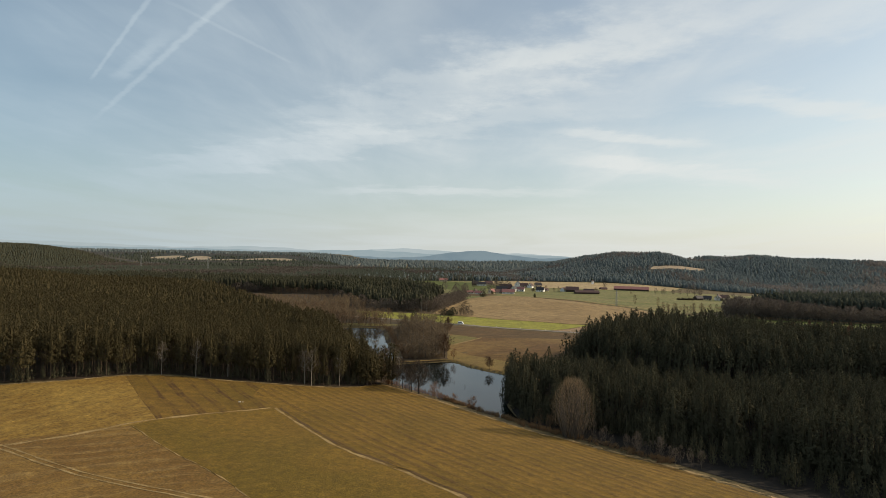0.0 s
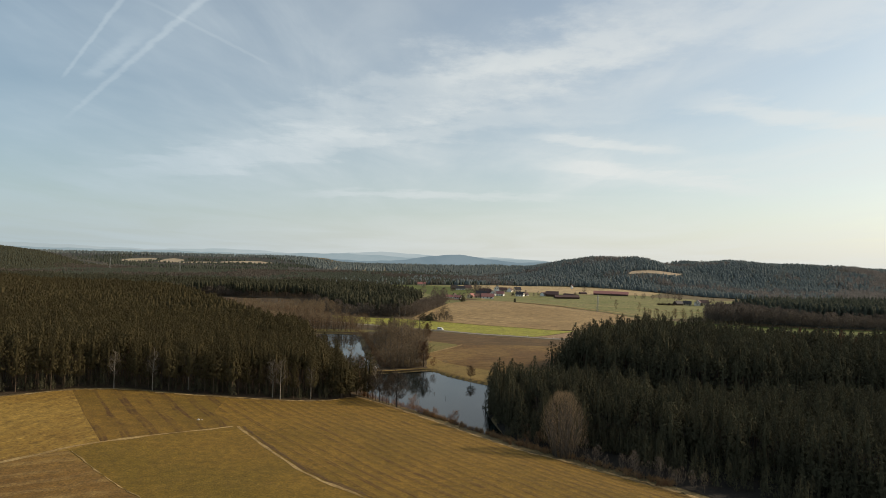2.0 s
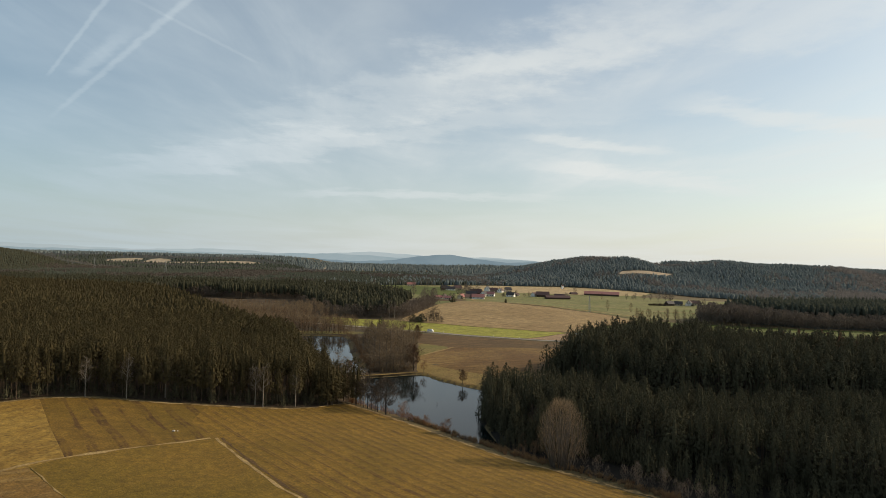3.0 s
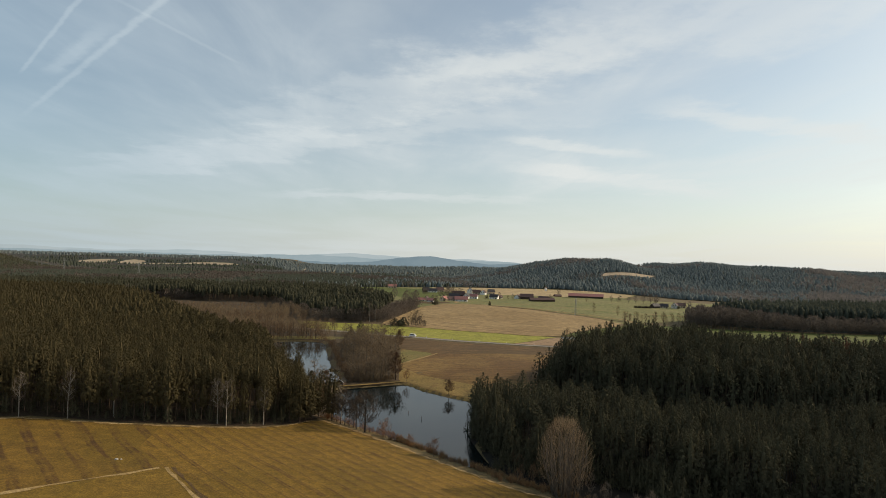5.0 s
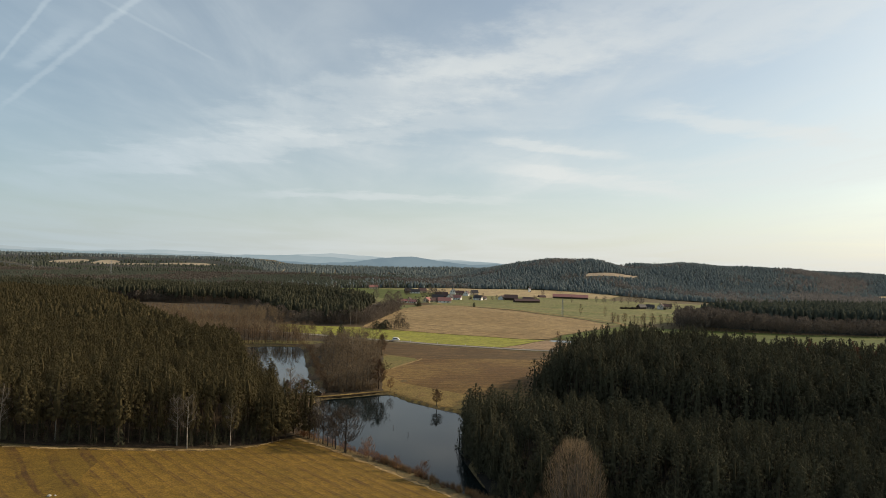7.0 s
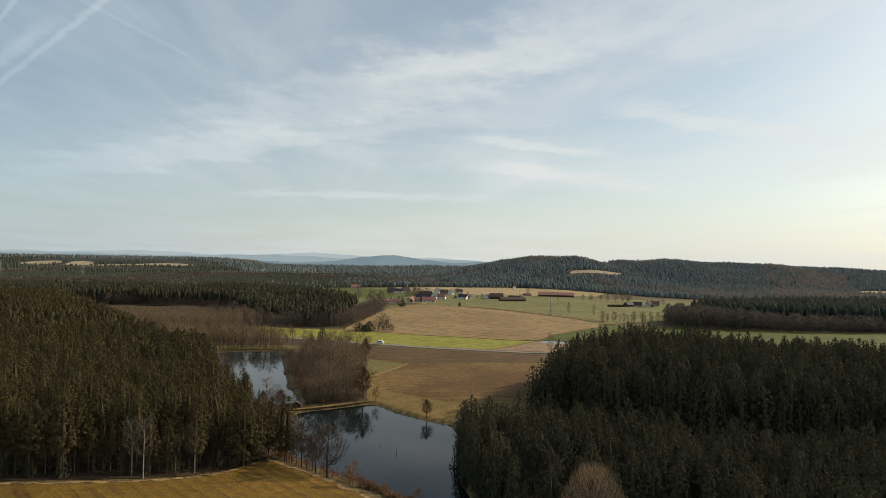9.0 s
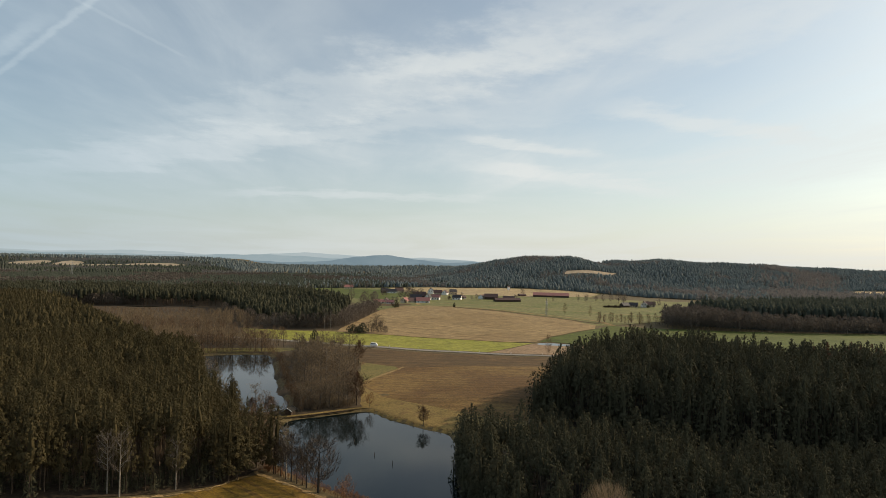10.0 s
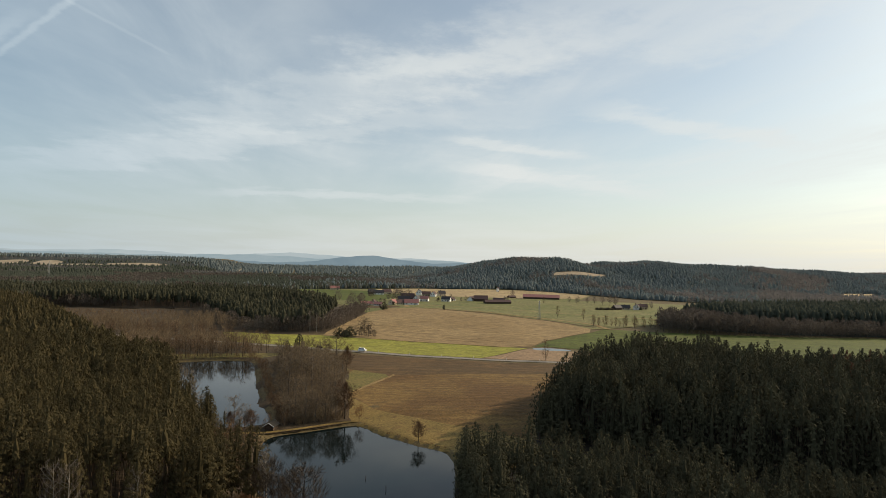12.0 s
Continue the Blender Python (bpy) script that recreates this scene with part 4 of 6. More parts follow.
def plant(pattern, used, x, y, size=1.0, turn=0.0, sink=0.1, broad=1.0):
    """Sets the pattern itself the first time, copies after that."""
    m = pose(x, y, ground_z(x, y) - sink, 0, 0, turn)
    if pattern.name in used:
        ob = copy_thing(pattern, m)
    else:
        used.add(pattern.name)
        ob = pattern
        ob.matrix_basis = m
    ob.scale = (size * broad, size * broad, size)
    return ob


# ---- woods ----
LWOOD = [(-260, 163), (-190, 179), (-142, 197), (-124, 206), (-110, 220), (-97, 227), (-75, 227), (-56, 232), (-38, 238), (-28, 245), (-25, 256), (-27, 266), (-31, 285), (-34, 312), (-46, 328), (-54, 350), (-62, 382), (-72, 412), (-98, 440), (-125, 480), (-152, 535), (-180, 585), (-237, 690), (-302, 778), (-420, 835), (-640, 850), (-760, 500), (-500, 200)]
RWOOD_FRONT = [(37, 263), (62, 260), (76, 251), (98, 231), (125, 222), (330, 212), (420, 205), (420, 60), (220, 60), (160, 105), (120, 148), (95, 172), (78, 190), (60, 203), (45, 211), (36, 222), (34, 245), (35, 256)]
RWOOD_TALL = [(66, 292), (80, 318), (98, 340), (122, 362), (152, 378), (172, 360), (185, 338), (232, 325), (330, 305), (420, 290), (420, 206), (330, 216), (134, 238), (110, 253), (88, 274)]
MIDWOOD = [(0, 592), (2, 628), (14, 732), (-4, 800), (-24, 890), (-60, 960), (-300, 1000), (-640, 1050), (-760, 900), (-500, 815), (-300, 800), (-130, 790), (-100, 700), (-60, 620), (-38, 594)]
RMID = [(350, 640), (378, 592), (480, 556), (720, 526), (980, 640), (800, 740), (420, 690), (340, 640)]

near_pines = [pine(s, 34, 38, 0.3, 14, w, leaf=0.30, sides=5) for s, w in ((1, 3.4), (2, 4.0), (3, 3.1), (4, 3.7), (5, 4.3))]
near_spruce = [pine(s, 34, 36, 0.14, 6, w, leaf=0.30, sides=5) for s, w in ((11, 3.9), (12, 3.4), (13, 4.1), (14, 3.6))]
close_pines = [pine(s, 15, 26, 0.6, 0, 2.9, leaf=0.30) for s in (1, 2, 3, 6, 7)]
close_dark = [pine(s, 15, 28, 0.58, 0, 2.9, leaf=0.30) for s in (17, 18, 19, 4)] + [spruce(s, 17, 26, 0.58, 0, 2.9, leaf=0.30) for s in (15, 16, 26)]
wood_pines = [pine(s, 13, 15, 0.6, wide=2.9, leaf=0.44) for s in (1, 2, 3, 6, 7)]
wood_spruce = [spruce(s, 15, 15, 0.6, wide=2.8, leaf=0.42) for s in (11, 12, 15, 16)]
dark_pines = [pine(s, 14, 15, 0.58, wide=3.0, leaf=0.42) for s in (17, 18)]
edge_spruce = [pine(s, 26, 20, 0.12, 0, 3.8, leaf=0.42) for s in (27, 28, 29)]
mid_pines = [pine(s, 11, 9, 0.6, wide=2.9, leaf=0.74) for s in (21, 22, 23, 24, 25)]
mid_spruce = [spruce(s, 22, 6, 0.2, leaf=0.7) for s in (31, 32, 33, 34)]
far_mixed = [pine(s, 9, 3, 0.62, wide=2.8, leaf=1.0) for s in (41, 42)] + [pine(s, 9, 3, 0.5, wide=3.0, tall=18, leaf=1.1) for s in (43, 44)] + [spruce(s, 9, 3, 0.35, wide=3.4, tall=19, leaf=1.1) for s in (45,)]
hill_mixed = [spire(s, 10.3, 3.8) for s in (46, 47, 48, 49, 50, 57)]
bush_spruce = [spruce(s, 14, 9, 0.08, wide=4.2, leaf=0.8) for s in (35, 36, 37)]
tiny_mixed = [spire(s, 18, 6.5, 0.1, 4) for s in (51, 52, 53, 54)]
far_brush = [dome(s, 12, 3.2, 74, 1.0) for s in (61, 62, 63)]
hill_brush = [dome(s, 10.5, 4.4, 16, 2.8) for s in (58, 59)]
near_brush = [brush(s, 13, 3.0, 135, 0.085) for s in (64, 65, 66)]

used = set()
rng = np.random.default_rng(5)
pine_patterns = [tree_thing("pine_tree", k, (M_BARK, M_PINE), "dark green Scots pine at the edge of the wood", "tree", "pines at the wood edge") for k in near_pines]
spruce_patterns = [tree_thing("conifer_tree", k, (M_BARK, M_SPRUCE), "dark full-crowned conifer at the edge of the shaded wood", "tree", "conifers at the wood edge") for k in near_spruce[:2]]
bank_pines = [tree_thing("bank_pine", k, (M_BARK, M_PINE), "dark pine with low boughs on the pond bank", "tree", "pines on the pond bank") for k in near_spruce[2:]]
spruce_patterns += [tree_thing("dark_pine", k, (M_BARK, M_SPRUCE), "dark pine at the edge of the shaded wood", "tree", "pines of the shaded wood") for k in near_pines[1:3]]

# the pine wood: its front rows tree by tree, the rest as one stand
spots = scatter(LWOOD, 3.35, 7)
spots = spots[spots[:, 0] > -0.74 * spots[:, 1] - 12]
depth = -outside(spots[:, 0], spots[:, 1], LWOOD)
front = (depth < 6.5) & (spots[:, 1] < 330)
for i, (x, y) in enumerate(spots[front][::2]):
    plant(pine_patterns[i % 5], used, x, y, rng.uniform(0.76, 1.1), rng.uniform(0, 360), broad=rng.uniform(0.8, 1.08))
rest = spots[~front]
close = (rest[:, 1] < 285) & (rest[:, 0] > -120)
middle = ~close & (rest[:, 1] < 345)
woods("pine_wood", rest[close], close_pines, [M_BARK, M_PINE], "dense dark green pine wood on the hillside", 0.72, 1.14, 3)
woods("pine_wood", rest[middle], wood_pines + wood_spruce[:1], [M_BARK, M_PINE], "dense dark green pine wood on the hillside", 0.76, 1.14, 2)
wide = scatter(LWOOD, 3.8, 8)
wide = wide[(wide[:, 1] >= 345) & (wide[:, 1] < 460) & (wide[:, 0] > -0.74 * wide[:, 1] - 12)]
woods("pine_wood", wide, mid_pines, [M_BARK, M_PINE], "dense dark green pine wood on the hillside", 0.8, 1.14, 4)
wide = scatter(LWOOD, 4.6, 9)
wide = wide[(wide[:, 1] >= 460) & (wide[:, 0] > -0.74 * wide[:, 1] - 12)]
woods("pine_wood", wide, far_mixed[:2], [M_BARK, M_PINE], "dense dark green pine wood on the hillside", 0.8, 1.14, 5)

edge = scatter(LWOOD, 3.0, 31)
depth = -outside(edge[:, 0], edge[:, 1], LWOOD)
edge = edge[(depth < 11) & (edge[:, 0] > -180) & (edge[:, 1] < 330)]
woods("undergrowth", edge, bush_spruce, [M_BARK, M_SPRUCE], "dark young spruces and brush under the wood edge", 0.12, 0.42, 32)

for i, (x, y, k) in enumerate([(-17.5, 260, 1.04), (-15.5, 257.5, 1.04), (-21, 262, 0.95), (-23.5, 259, 0.95), (-26, 272, 0.7), (-28, 284, 0.65), (-24, 250, 0.95), (-25.5, 246.5, 1.0), (-22.5, 254, 0.9), (-29, 262, 0.95)]):
    plant(bank_pines[i % 2], used, x, y, k, 47 * i, broad=1.2)

BANKSIDE = [(-27, 262), (-20, 263), (-19.5, 285), (-20, 310), (-26, 318), (-36, 318), (-35, 300), (-31, 284)]
woods("bank_brush", scatter(BANKSIDE, 2.4, 45), near_brush, [M_GREYBARK, M_TWIG], "leafless brush and saplings on the wooded bank", 0.22, 0.55, 46)
woods("bank_brush", scatter(BANKSIDE, 3.4, 47), mid_spruce, [M_BARK, M_PINE], "dark young pines on the wooded bank", 0.2, 0.5, 48)

# the shaded wood across the pond
spots = scatter(RWOOD_FRONT, 3.5, 17)
spots = spots[spots[:, 0] < 0.8 * spots[:, 1] + 70]
depth = -outside(spots[:, 0], spots[:, 1], RWOOD_FRONT)
front = (depth < 7) & (spots[:, 0] < 110)
for i, (x, y) in enumerate(spots[front][::2]):
    plant(spruce_patterns[i % 4], used, x, y, rng.uniform(0.74, 1.0), rng.uniform(0, 360), broad=rng.uniform(0.85, 1.1))
rest, margin = spots[~front], depth[~front] < 9
lower = 1.0 - 0.22 * np.exp(-((rest[:, 1] - 262) / 14) ** 2) * (rest[:, 0] < 110)
close = (rest[:, 0] < 0.762 * rest[:, 1] + 4) & (rest[:, 1] < 240) & ~margin
woods("spruce_wood", rest[margin], edge_spruce, [M_BARK, M_SPRUCE], "dark conifers with boughs to the ground at the wood edge", 0.66, 0.96, 68, scale=lower[margin])
woods("spruce_wood", rest[close], close_dark, [M_BARK, M_SPRUCE], "dense dark young conifer wood in its own shade", 0.74, 1.0, 6, scale=lower[close])
woods("spruce_wood", rest[~close & ~margin], wood_spruce[:1] + dark_pines, [M_BARK, M_SPRUCE], "dense dark young conifer wood in its own shade", 0.74, 1.0, 66, scale=lower[~close & ~margin])
spots = scatter(RWOOD_TALL, 3.7, 18)
spots = spots[spots[:, 0] < 0.8 * spots[:, 1] + 45]
margin = -outside(spots[:, 0], spots[:, 1], RWOOD_TALL) < 6
woods("spruce_wood", spots[margin], edge_spruce, [M_BARK, M_SPRUCE], "dark conifers with boughs to the ground before the tall stand", 0.85, 1.15, 69)
woods("spruce_wood", spots[~margin], wood_spruce + dark_pines, [M_BARK, M_SPRUCE], "tall dark spruce stand behind the pond wood", 0.92, 1.34, 7)

# Young spruces added to keep sun flecks off the floor at the wood edge.
edge = scatter(RWOOD_FRONT, 3.0, 39)
depth = -outside(edge[:, 0], edge[:, 1], RWOOD_FRONT)
edge = edge[(depth < 9 + 8 * (edge[:, 0] > 75)) & (edge[:, 0] < 190)]
# More brush added to fill the black shade of the hollow.
edge = np.concatenate([edge, scatter([(64, 186), (80, 170), (90, 156), (104, 136), (124, 112), (160, 70), (200, 62), (165, 104), (124, 148), (98, 174), (80, 192), (66, 200)], 3.2, 73)])
shoreline = np.array(smooth([(39, 270), (36, 262), (34, 250), (33, 236), (34.5, 224), (38, 214), (46, 207), (60, 199), (76, 187)], 3, False))
edge = np.concatenate([edge, *[shoreline + rng.normal(0, 0.9, shoreline.shape) for _ in range(4)]])
woods("undergrowth", edge, bush_spruce, [M_BARK, M_SPRUCE], "young spruces added to darken the shaded wood edge", 0.16, 0.5, 40)

for i, (x, y, k) in enumerate([(37, 268, 0.8), (39, 273, 0.75), (36, 262.5, 0.9), (41, 267, 0.85), (34.5, 256, 0.9), (33.5, 249, 0.85), (43, 263, 0.9), (34, 241, 0.9), (34, 233, 0.85), (36, 226, 0.9), (46, 268, 0.8), (39, 219, 0.8)]):
    plant(spruce_patterns[i % 4], used, x, y, k * 0.92, 61 * i, broad=1.1)

LARCH = [(182, 290), (205, 284), (240, 300), (246, 318), (215, 318), (186, 312)]
woods("larch_group", scatter(LARCH, 6.0, 54), [spruce(s, 40, 8, 0.3, wide=2.5, leaf=0.3) for s in (55, 56)], [M_BARK, M_LARCH], "russet leafless larches among the dark spruces", 0.95, 1.3, 55)
rim = scatter(RWOOD_TALL, 2.9, 49)
depth = -outside(rim[:, 0], rim[:, 1], RWOOD_TALL)
rim = rim[(depth < 7) & (rim[:, 0] < 160)]
woods("undergrowth", rim, bush_spruce, [M_BARK, M_SPRUCE], "dark young spruces along the tall stand", 0.2, 0.5, 50)

# woods of the middle distance
spots = scatter(MIDWOOD, 5.3, 19)
spots = spots[(spots[:, 0] > -0.72 * spots[:, 1])]
stands = np.array([noise.noise((x * 0.012, y * 0.012, 4)) for x, y in spots])
woods("valley_bare_wood", spots[stands > 0.34], far_brush, [M_GREYBARK, M_GREYTWIG], "leafless groves in the valley wood", 0.8, 1.2, 63)
spots, stands = spots[stands <= 0.34], stands[stands <= 0.34]
woods("valley_wood", spots, far_mixed[2:] + far_mixed[:1], [M_BARK, M_MIDWOOD], "dark conifer wood across the valley", 0.72, 1.12, 8, scale=1 + 0.3 * stands, flat=False)
spots = scatter(RMID, 5.0, 20)
spots = spots[spots[:, 0] < 1.1 * spots[:, 1] - 90]
woods("valley_wood", spots, far_mixed, [M_BARK, M_PLAINWOOD], "dark conifer wood beyond the green field", 1.0, 1.35, 9, flat=False)
FARWOOD = [(-60, 962), (-44, 1190), (28, 1218), (190, 1275), (345, 1200), (465, 1095), (500, 1000), (620, 880), (760, 780), (1100, 760), (2000, 1300), (2000, 2050), (60, 2050), (-400, 1750), (-900, 1800), (-1900, 2100), (-1900, 1500), (-1000, 1060), (-640, 1052), (-300, 1002)]
HOLE = [(470, 1292), (600, 1306), (634, 1380), (500, 1356)]
HAYGAP = [(960, 1070), (1060, 1080), (1150, 1178), (1050, 1174)]
spots = scatter(FARWOOD, 8.0, 21)
spots = spots[(spots[:, 0] < 560) | (spots[:, 1] < 1720)]
spots = spots[(spots[:, 0] > -0.76 * spots[:, 1]) & (spots[:, 0] < 1.1 * spots[:, 1] - 60) & (outside(spots[:, 0], spots[:, 1], HOLE) > 0) & (outside(spots[:, 0], spots[:, 1], HAYGAP) > 0)]
plots = np.array([noise.noise((x * 0.004, y * 0.0035, 0)) + 0.7 * noise.noise((x * 0.011, y * 0.008, 7)) for x, y in spots])
bare_share = plots + 0.5 * np.exp(-(((spots[:, 0] - 900) / 350) ** 2 + ((spots[:, 1] - 1000) / 230) ** 2)) + 0.12 * (spots[:, 0] < -150) + rng.normal(0, 0.16, len(spots)) > 0.33 + 0.02 * (spots[:, 0] > 100)
# Stands toward the hill take the haze-coloured needles, mixed over a soft border.
hillward = spots[:, 0] + rng.normal(0, 110, len(spots)) > 0.12 * spots[:, 1] - 60
rise = 1 + 0.5 * np.array([noise.noise((x * 0.013, y * 0.011, 9)) for x, y in spots])
woods("far_wood", spots[~bare_share & hillward], hill_mixed, [M_BARK, M_FARWOOD], "conifer forest covering the far hill, blue haze in its colour", 0.7, 1.1, 10, scale=rise[~bare_share & hillward], flat=False)
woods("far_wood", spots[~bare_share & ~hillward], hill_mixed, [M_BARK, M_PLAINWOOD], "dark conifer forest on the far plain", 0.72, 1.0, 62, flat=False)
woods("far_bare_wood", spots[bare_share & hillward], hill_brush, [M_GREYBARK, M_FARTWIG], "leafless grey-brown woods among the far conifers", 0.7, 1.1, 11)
woods("far_bare_wood", spots[bare_share & ~hillward], hill_brush, [M_GREYBARK, M_BELTTWIG], "leafless brown woods on the far plain", 0.7, 1.1, 12)
HILL = [(-1900, 1400), (-1050, 1120), (-880, 1400), (-920, 1900), (-1900, 2100)]
spots = scatter(HILL, 7.6, 51)
spots = spots[spots[:, 0] > -0.78 * spots[:, 1]]
woods("hill_wood", spots, hill_mixed, [M_BARK, M_MIDWOOD], "dark forest on the rounded hill", 0.8, 1.1, 52, flat=False)
HORIZON = [(-3800, 2870), (-620, 2870), (-400, 2500), (-300, 2150), (-40, 1900), (2600, 2050), (3400, 3700), (-4200, 3700)]
spots = scatter(HORIZON, 31.0, 22)
spots = spots[(spots[:, 0] > -0.78 * spots[:, 1]) & (spots[:, 0] < 0.9 * spots[:, 1])]
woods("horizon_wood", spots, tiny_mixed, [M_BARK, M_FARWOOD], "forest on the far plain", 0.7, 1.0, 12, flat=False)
OPEN = [(-2600, 2150), (-900, 1850), (-420, 1800), (-150, 1980), (-330, 2150), (-520, 2900), (-3300, 2900)]
spots = scatter(OPEN, 20.0, 28)
copse = np.array([noise.noise((x * 0.0022 + 5, y * 0.004, 3)) for x, y in spots])
clear = np.min([outside(spots[:, 0], spots[:, 1], p) for p in FARHAY], axis=0) > 4
spots, copse = spots[clear & (spots[:, 0] > -0.78 * spots[:, 1])], copse[clear & (spots[:, 0] > -0.78 * spots[:, 1])]
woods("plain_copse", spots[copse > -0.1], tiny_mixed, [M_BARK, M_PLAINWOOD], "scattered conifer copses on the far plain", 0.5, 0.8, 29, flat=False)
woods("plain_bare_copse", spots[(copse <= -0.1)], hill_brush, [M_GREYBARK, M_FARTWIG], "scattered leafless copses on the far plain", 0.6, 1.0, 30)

# leafless belts
shore_trees = [tree_thing("shore_alder", bare(s, 11, 2.6, 10, 4, 4, 0.28, 0.17, 1.2, wisps=150, fine=0.05), (M_DARKBARK, M_TWIG), "leafless brown alder behind the far pond", "tree", "alders behind the far pond") for s in (131, 132, 133)]
row_rng = np.random.default_rng(78)
for i in range(60):
    if i < 22:
        x, y, k = -96 + i * 2.6, 477 + 1.5 * math.sin(i * 1.9), row_rng.uniform(0.7, 1.25)
    else:
        x = -150 + (i - 22) * 3.1
        y, k = float(np.interp(x, [-150, -80, -44, -15], [575, 540, 524, 508])) + (6.5 if i % 3 else -7), row_rng.uniform(0.75, 1.15) * (1.0 if x < -60 else 0.85)
    plant(shore_trees[i % 3], used, x + row_rng.uniform(-1.5, 1.5), y + row_rng.uniform(-2, 2), k, row_rng.uniform(0, 360), broad=row_rng.uniform(0.8, 1.2))
BELT = [(-175, 575), (-95, 556), (-66, 600), (-60, 625), (-105, 690), (-235, 700), (-250, 640)]
woods("bare_belt", scatter([(-112, 480), (-96, 482), (-44, 482), (-26, 490), (-44, 508), (-84, 525), (-130, 545)], 4.6, 70), near_brush, [M_DARKBARK, M_PALETWIG], "leafless saplings between the far pond and the road", 0.6, 1.05, 71)
belt = scatter(BELT, 6.0, 24)
belt = belt[outside(belt[:, 0], belt[:, 1], LWOOD) > 3]
woods("bare_belt", belt, near_brush, [M_GREYBARK, M_PALETWIG], "leafless brown woodland between the pine woods", 0.5, 1.05, 14, scale=(1 - 0.45 * ease((belt[:, 1] - 590) / 80)) * (1 + 0.8 * np.array([noise.noise((x * 0.03, y * 0.022, 5)) for x, y in belt])))
BELT = [(-100, 695), (-240, 705), (-420, 725), (-420, 770), (-300, 775), (-230, 752), (-115, 748)]
belt = scatter(BELT, 6.0, 60)
belt = belt[outside(belt[:, 0], belt[:, 1], LWOOD) > 3]
woods("bare_belt", belt, far_brush, [M_GREYBARK, M_TWIG], "low russet bushes before the narrow pond", 0.12, 0.34, 61)
BELT = [(-205, 806), (-225, 835), (-320, 862), (-430, 850), (-430, 800), (-300, 798)]
woods("bare_belt", scatter(BELT, 5.0, 64), far_brush, [M_GREYBARK, M_GREYTWIG], "stand of leafless brown trees before the conifers", 0.95, 1.25, 65)
woods("mixed_conifers", scatter(BELT, 30.0, 35), mid_spruce, [M_BARK, M_MIDWOOD], "single dark conifers among the bare trees", 0.5, 0.9, 36)
ROUND = [tree_thing("round_bare_tree", dome(s, 12, 5.4, 420, 0.8, 0.12), (M_GREYBARK, M_GREYTWIG), "broad round leafless tree before the valley wood", "tree", "round trees by the valley wood") for s in (134, 135)]
for i, (x, y, k) in enumerate([(-72, 612, 1.25), (-88, 640, 1.2), (-62, 606, 0.9), (-105, 690, 1.1), (-14, 900, 1.2), (-44, 930, 1.3), (-32, 608, 0.9), (70, 1000, 1.0), (48, 880, 1.1), (30, 800, 1.1)]):
    plant(ROUND[i % 2], used, x, y, k, 70 * i)
for i, (x, y, k) in enumerate([(28, 561, 0.62), (33, 557, 0.78), (37, 556, 0.5)]):
    plant(ROUND[i % 2], used, x, y, k, 80 * i, broad=0.75)
BELT = [(2, 585), (10, 590), (18, 625), (46, 728), (34, 740), (6, 640), (-8, 605), (-50, 612), (-60, 590)]
woods("bare_belt", scatter(BELT, 4.5, 25), far_brush, [M_GREYBARK, M_GREYTWIG], "leafless trees along the edge of the valley wood", 0.7, 1.1, 15)
BELT = [(288, 590), (292, 576), (355, 553), (390, 544), (480, 530), (720, 500), (730, 532), (480, 560), (395, 590), (370, 640), (320, 640)]
belt = scatter(BELT, 4.6, 26)
woods("bare_belt", belt, far_brush, [M_GREYBARK, M_BELTTWIG], "tall leafless grey-brown trees along the green field", 0.75, 1.3, 16, scale=1 + 0.25 * ease((400 - belt[:, 0]) / 60))

# ponds' own trees
thicket = [brush(s, 2.6, 1.6, 46, 0.07, 0.05) for s in (68, 69)]
alder = [bare(s, 15, 4.2, 18, 6, 6, 0.18, 0.2, 1.15, wisps=170, fine=0.04) for s in (71, 72, 73, 74)]
alder_patterns = [tree_thing("alder_tree", k, (M_GREYBARK, M_PALETWIG), "leafless grey-brown alder on the pond bank", "tree", "alders between the ponds") for k in alder]
ISLAND = [(-15, 347), (-20, 365), (-24, 390), (-29, 432), (-32, 456), (-18, 466), (2, 455), (13, 428), (9, 400), (9, 372), (10, 337), (-6, 333)]
island_rng = np.random.default_rng(77)
for i, (x, y) in enumerate(scatter(ISLAND, 7.6, 27)):
    tall = 0.42 + 0.5 * island_rng.uniform(0, 1) + 0.75 * noise.noise((x * 0.07, y * 0.04, 2)) + 0.25 * ease((x + 12) / 20) + 0.1 * ease((y - 380) / 40)
    plant(alder_patterns[i % 4], used, x, y, min(max(tall, 0.3), 1.15), island_rng.uniform(0, 360), broad=island_rng.uniform(1.0, 1.55))
for i, (x, y, k) in enumerate([(-13, 327.5, 0.5), (-9.5, 329, 0.62), (-6, 328.8, 0.7), (-2.5, 330.5, 0.66), (1, 331.6, 0.72), (4.5, 332.5, 0.6), (-11, 334, 0.7), (-4, 334.5, 0.75), (3, 336, 0.8), (-15, 338, 0.55)]):
    plant(alder_patterns[i % 4], used, x, y, k, 67 * i, broad=1.35)
woods("island_thicket", scatter([(-16, 326), (-6, 327.5), (6, 332.5), (9, 337), (-5, 336), (-16, 340)], 1.9, 44), thicket, [M_DARKBARK, M_PALETWIG], "brown leafless thicket behind the dam", 0.5, 1.2, 45)
woods("island_thicket", scatter(ISLAND, 3.8, 43), thicket, [M_DARKBARK, M_PALETWIG], "brown leafless thicket under the alders", 0.4, 1.1, 44)

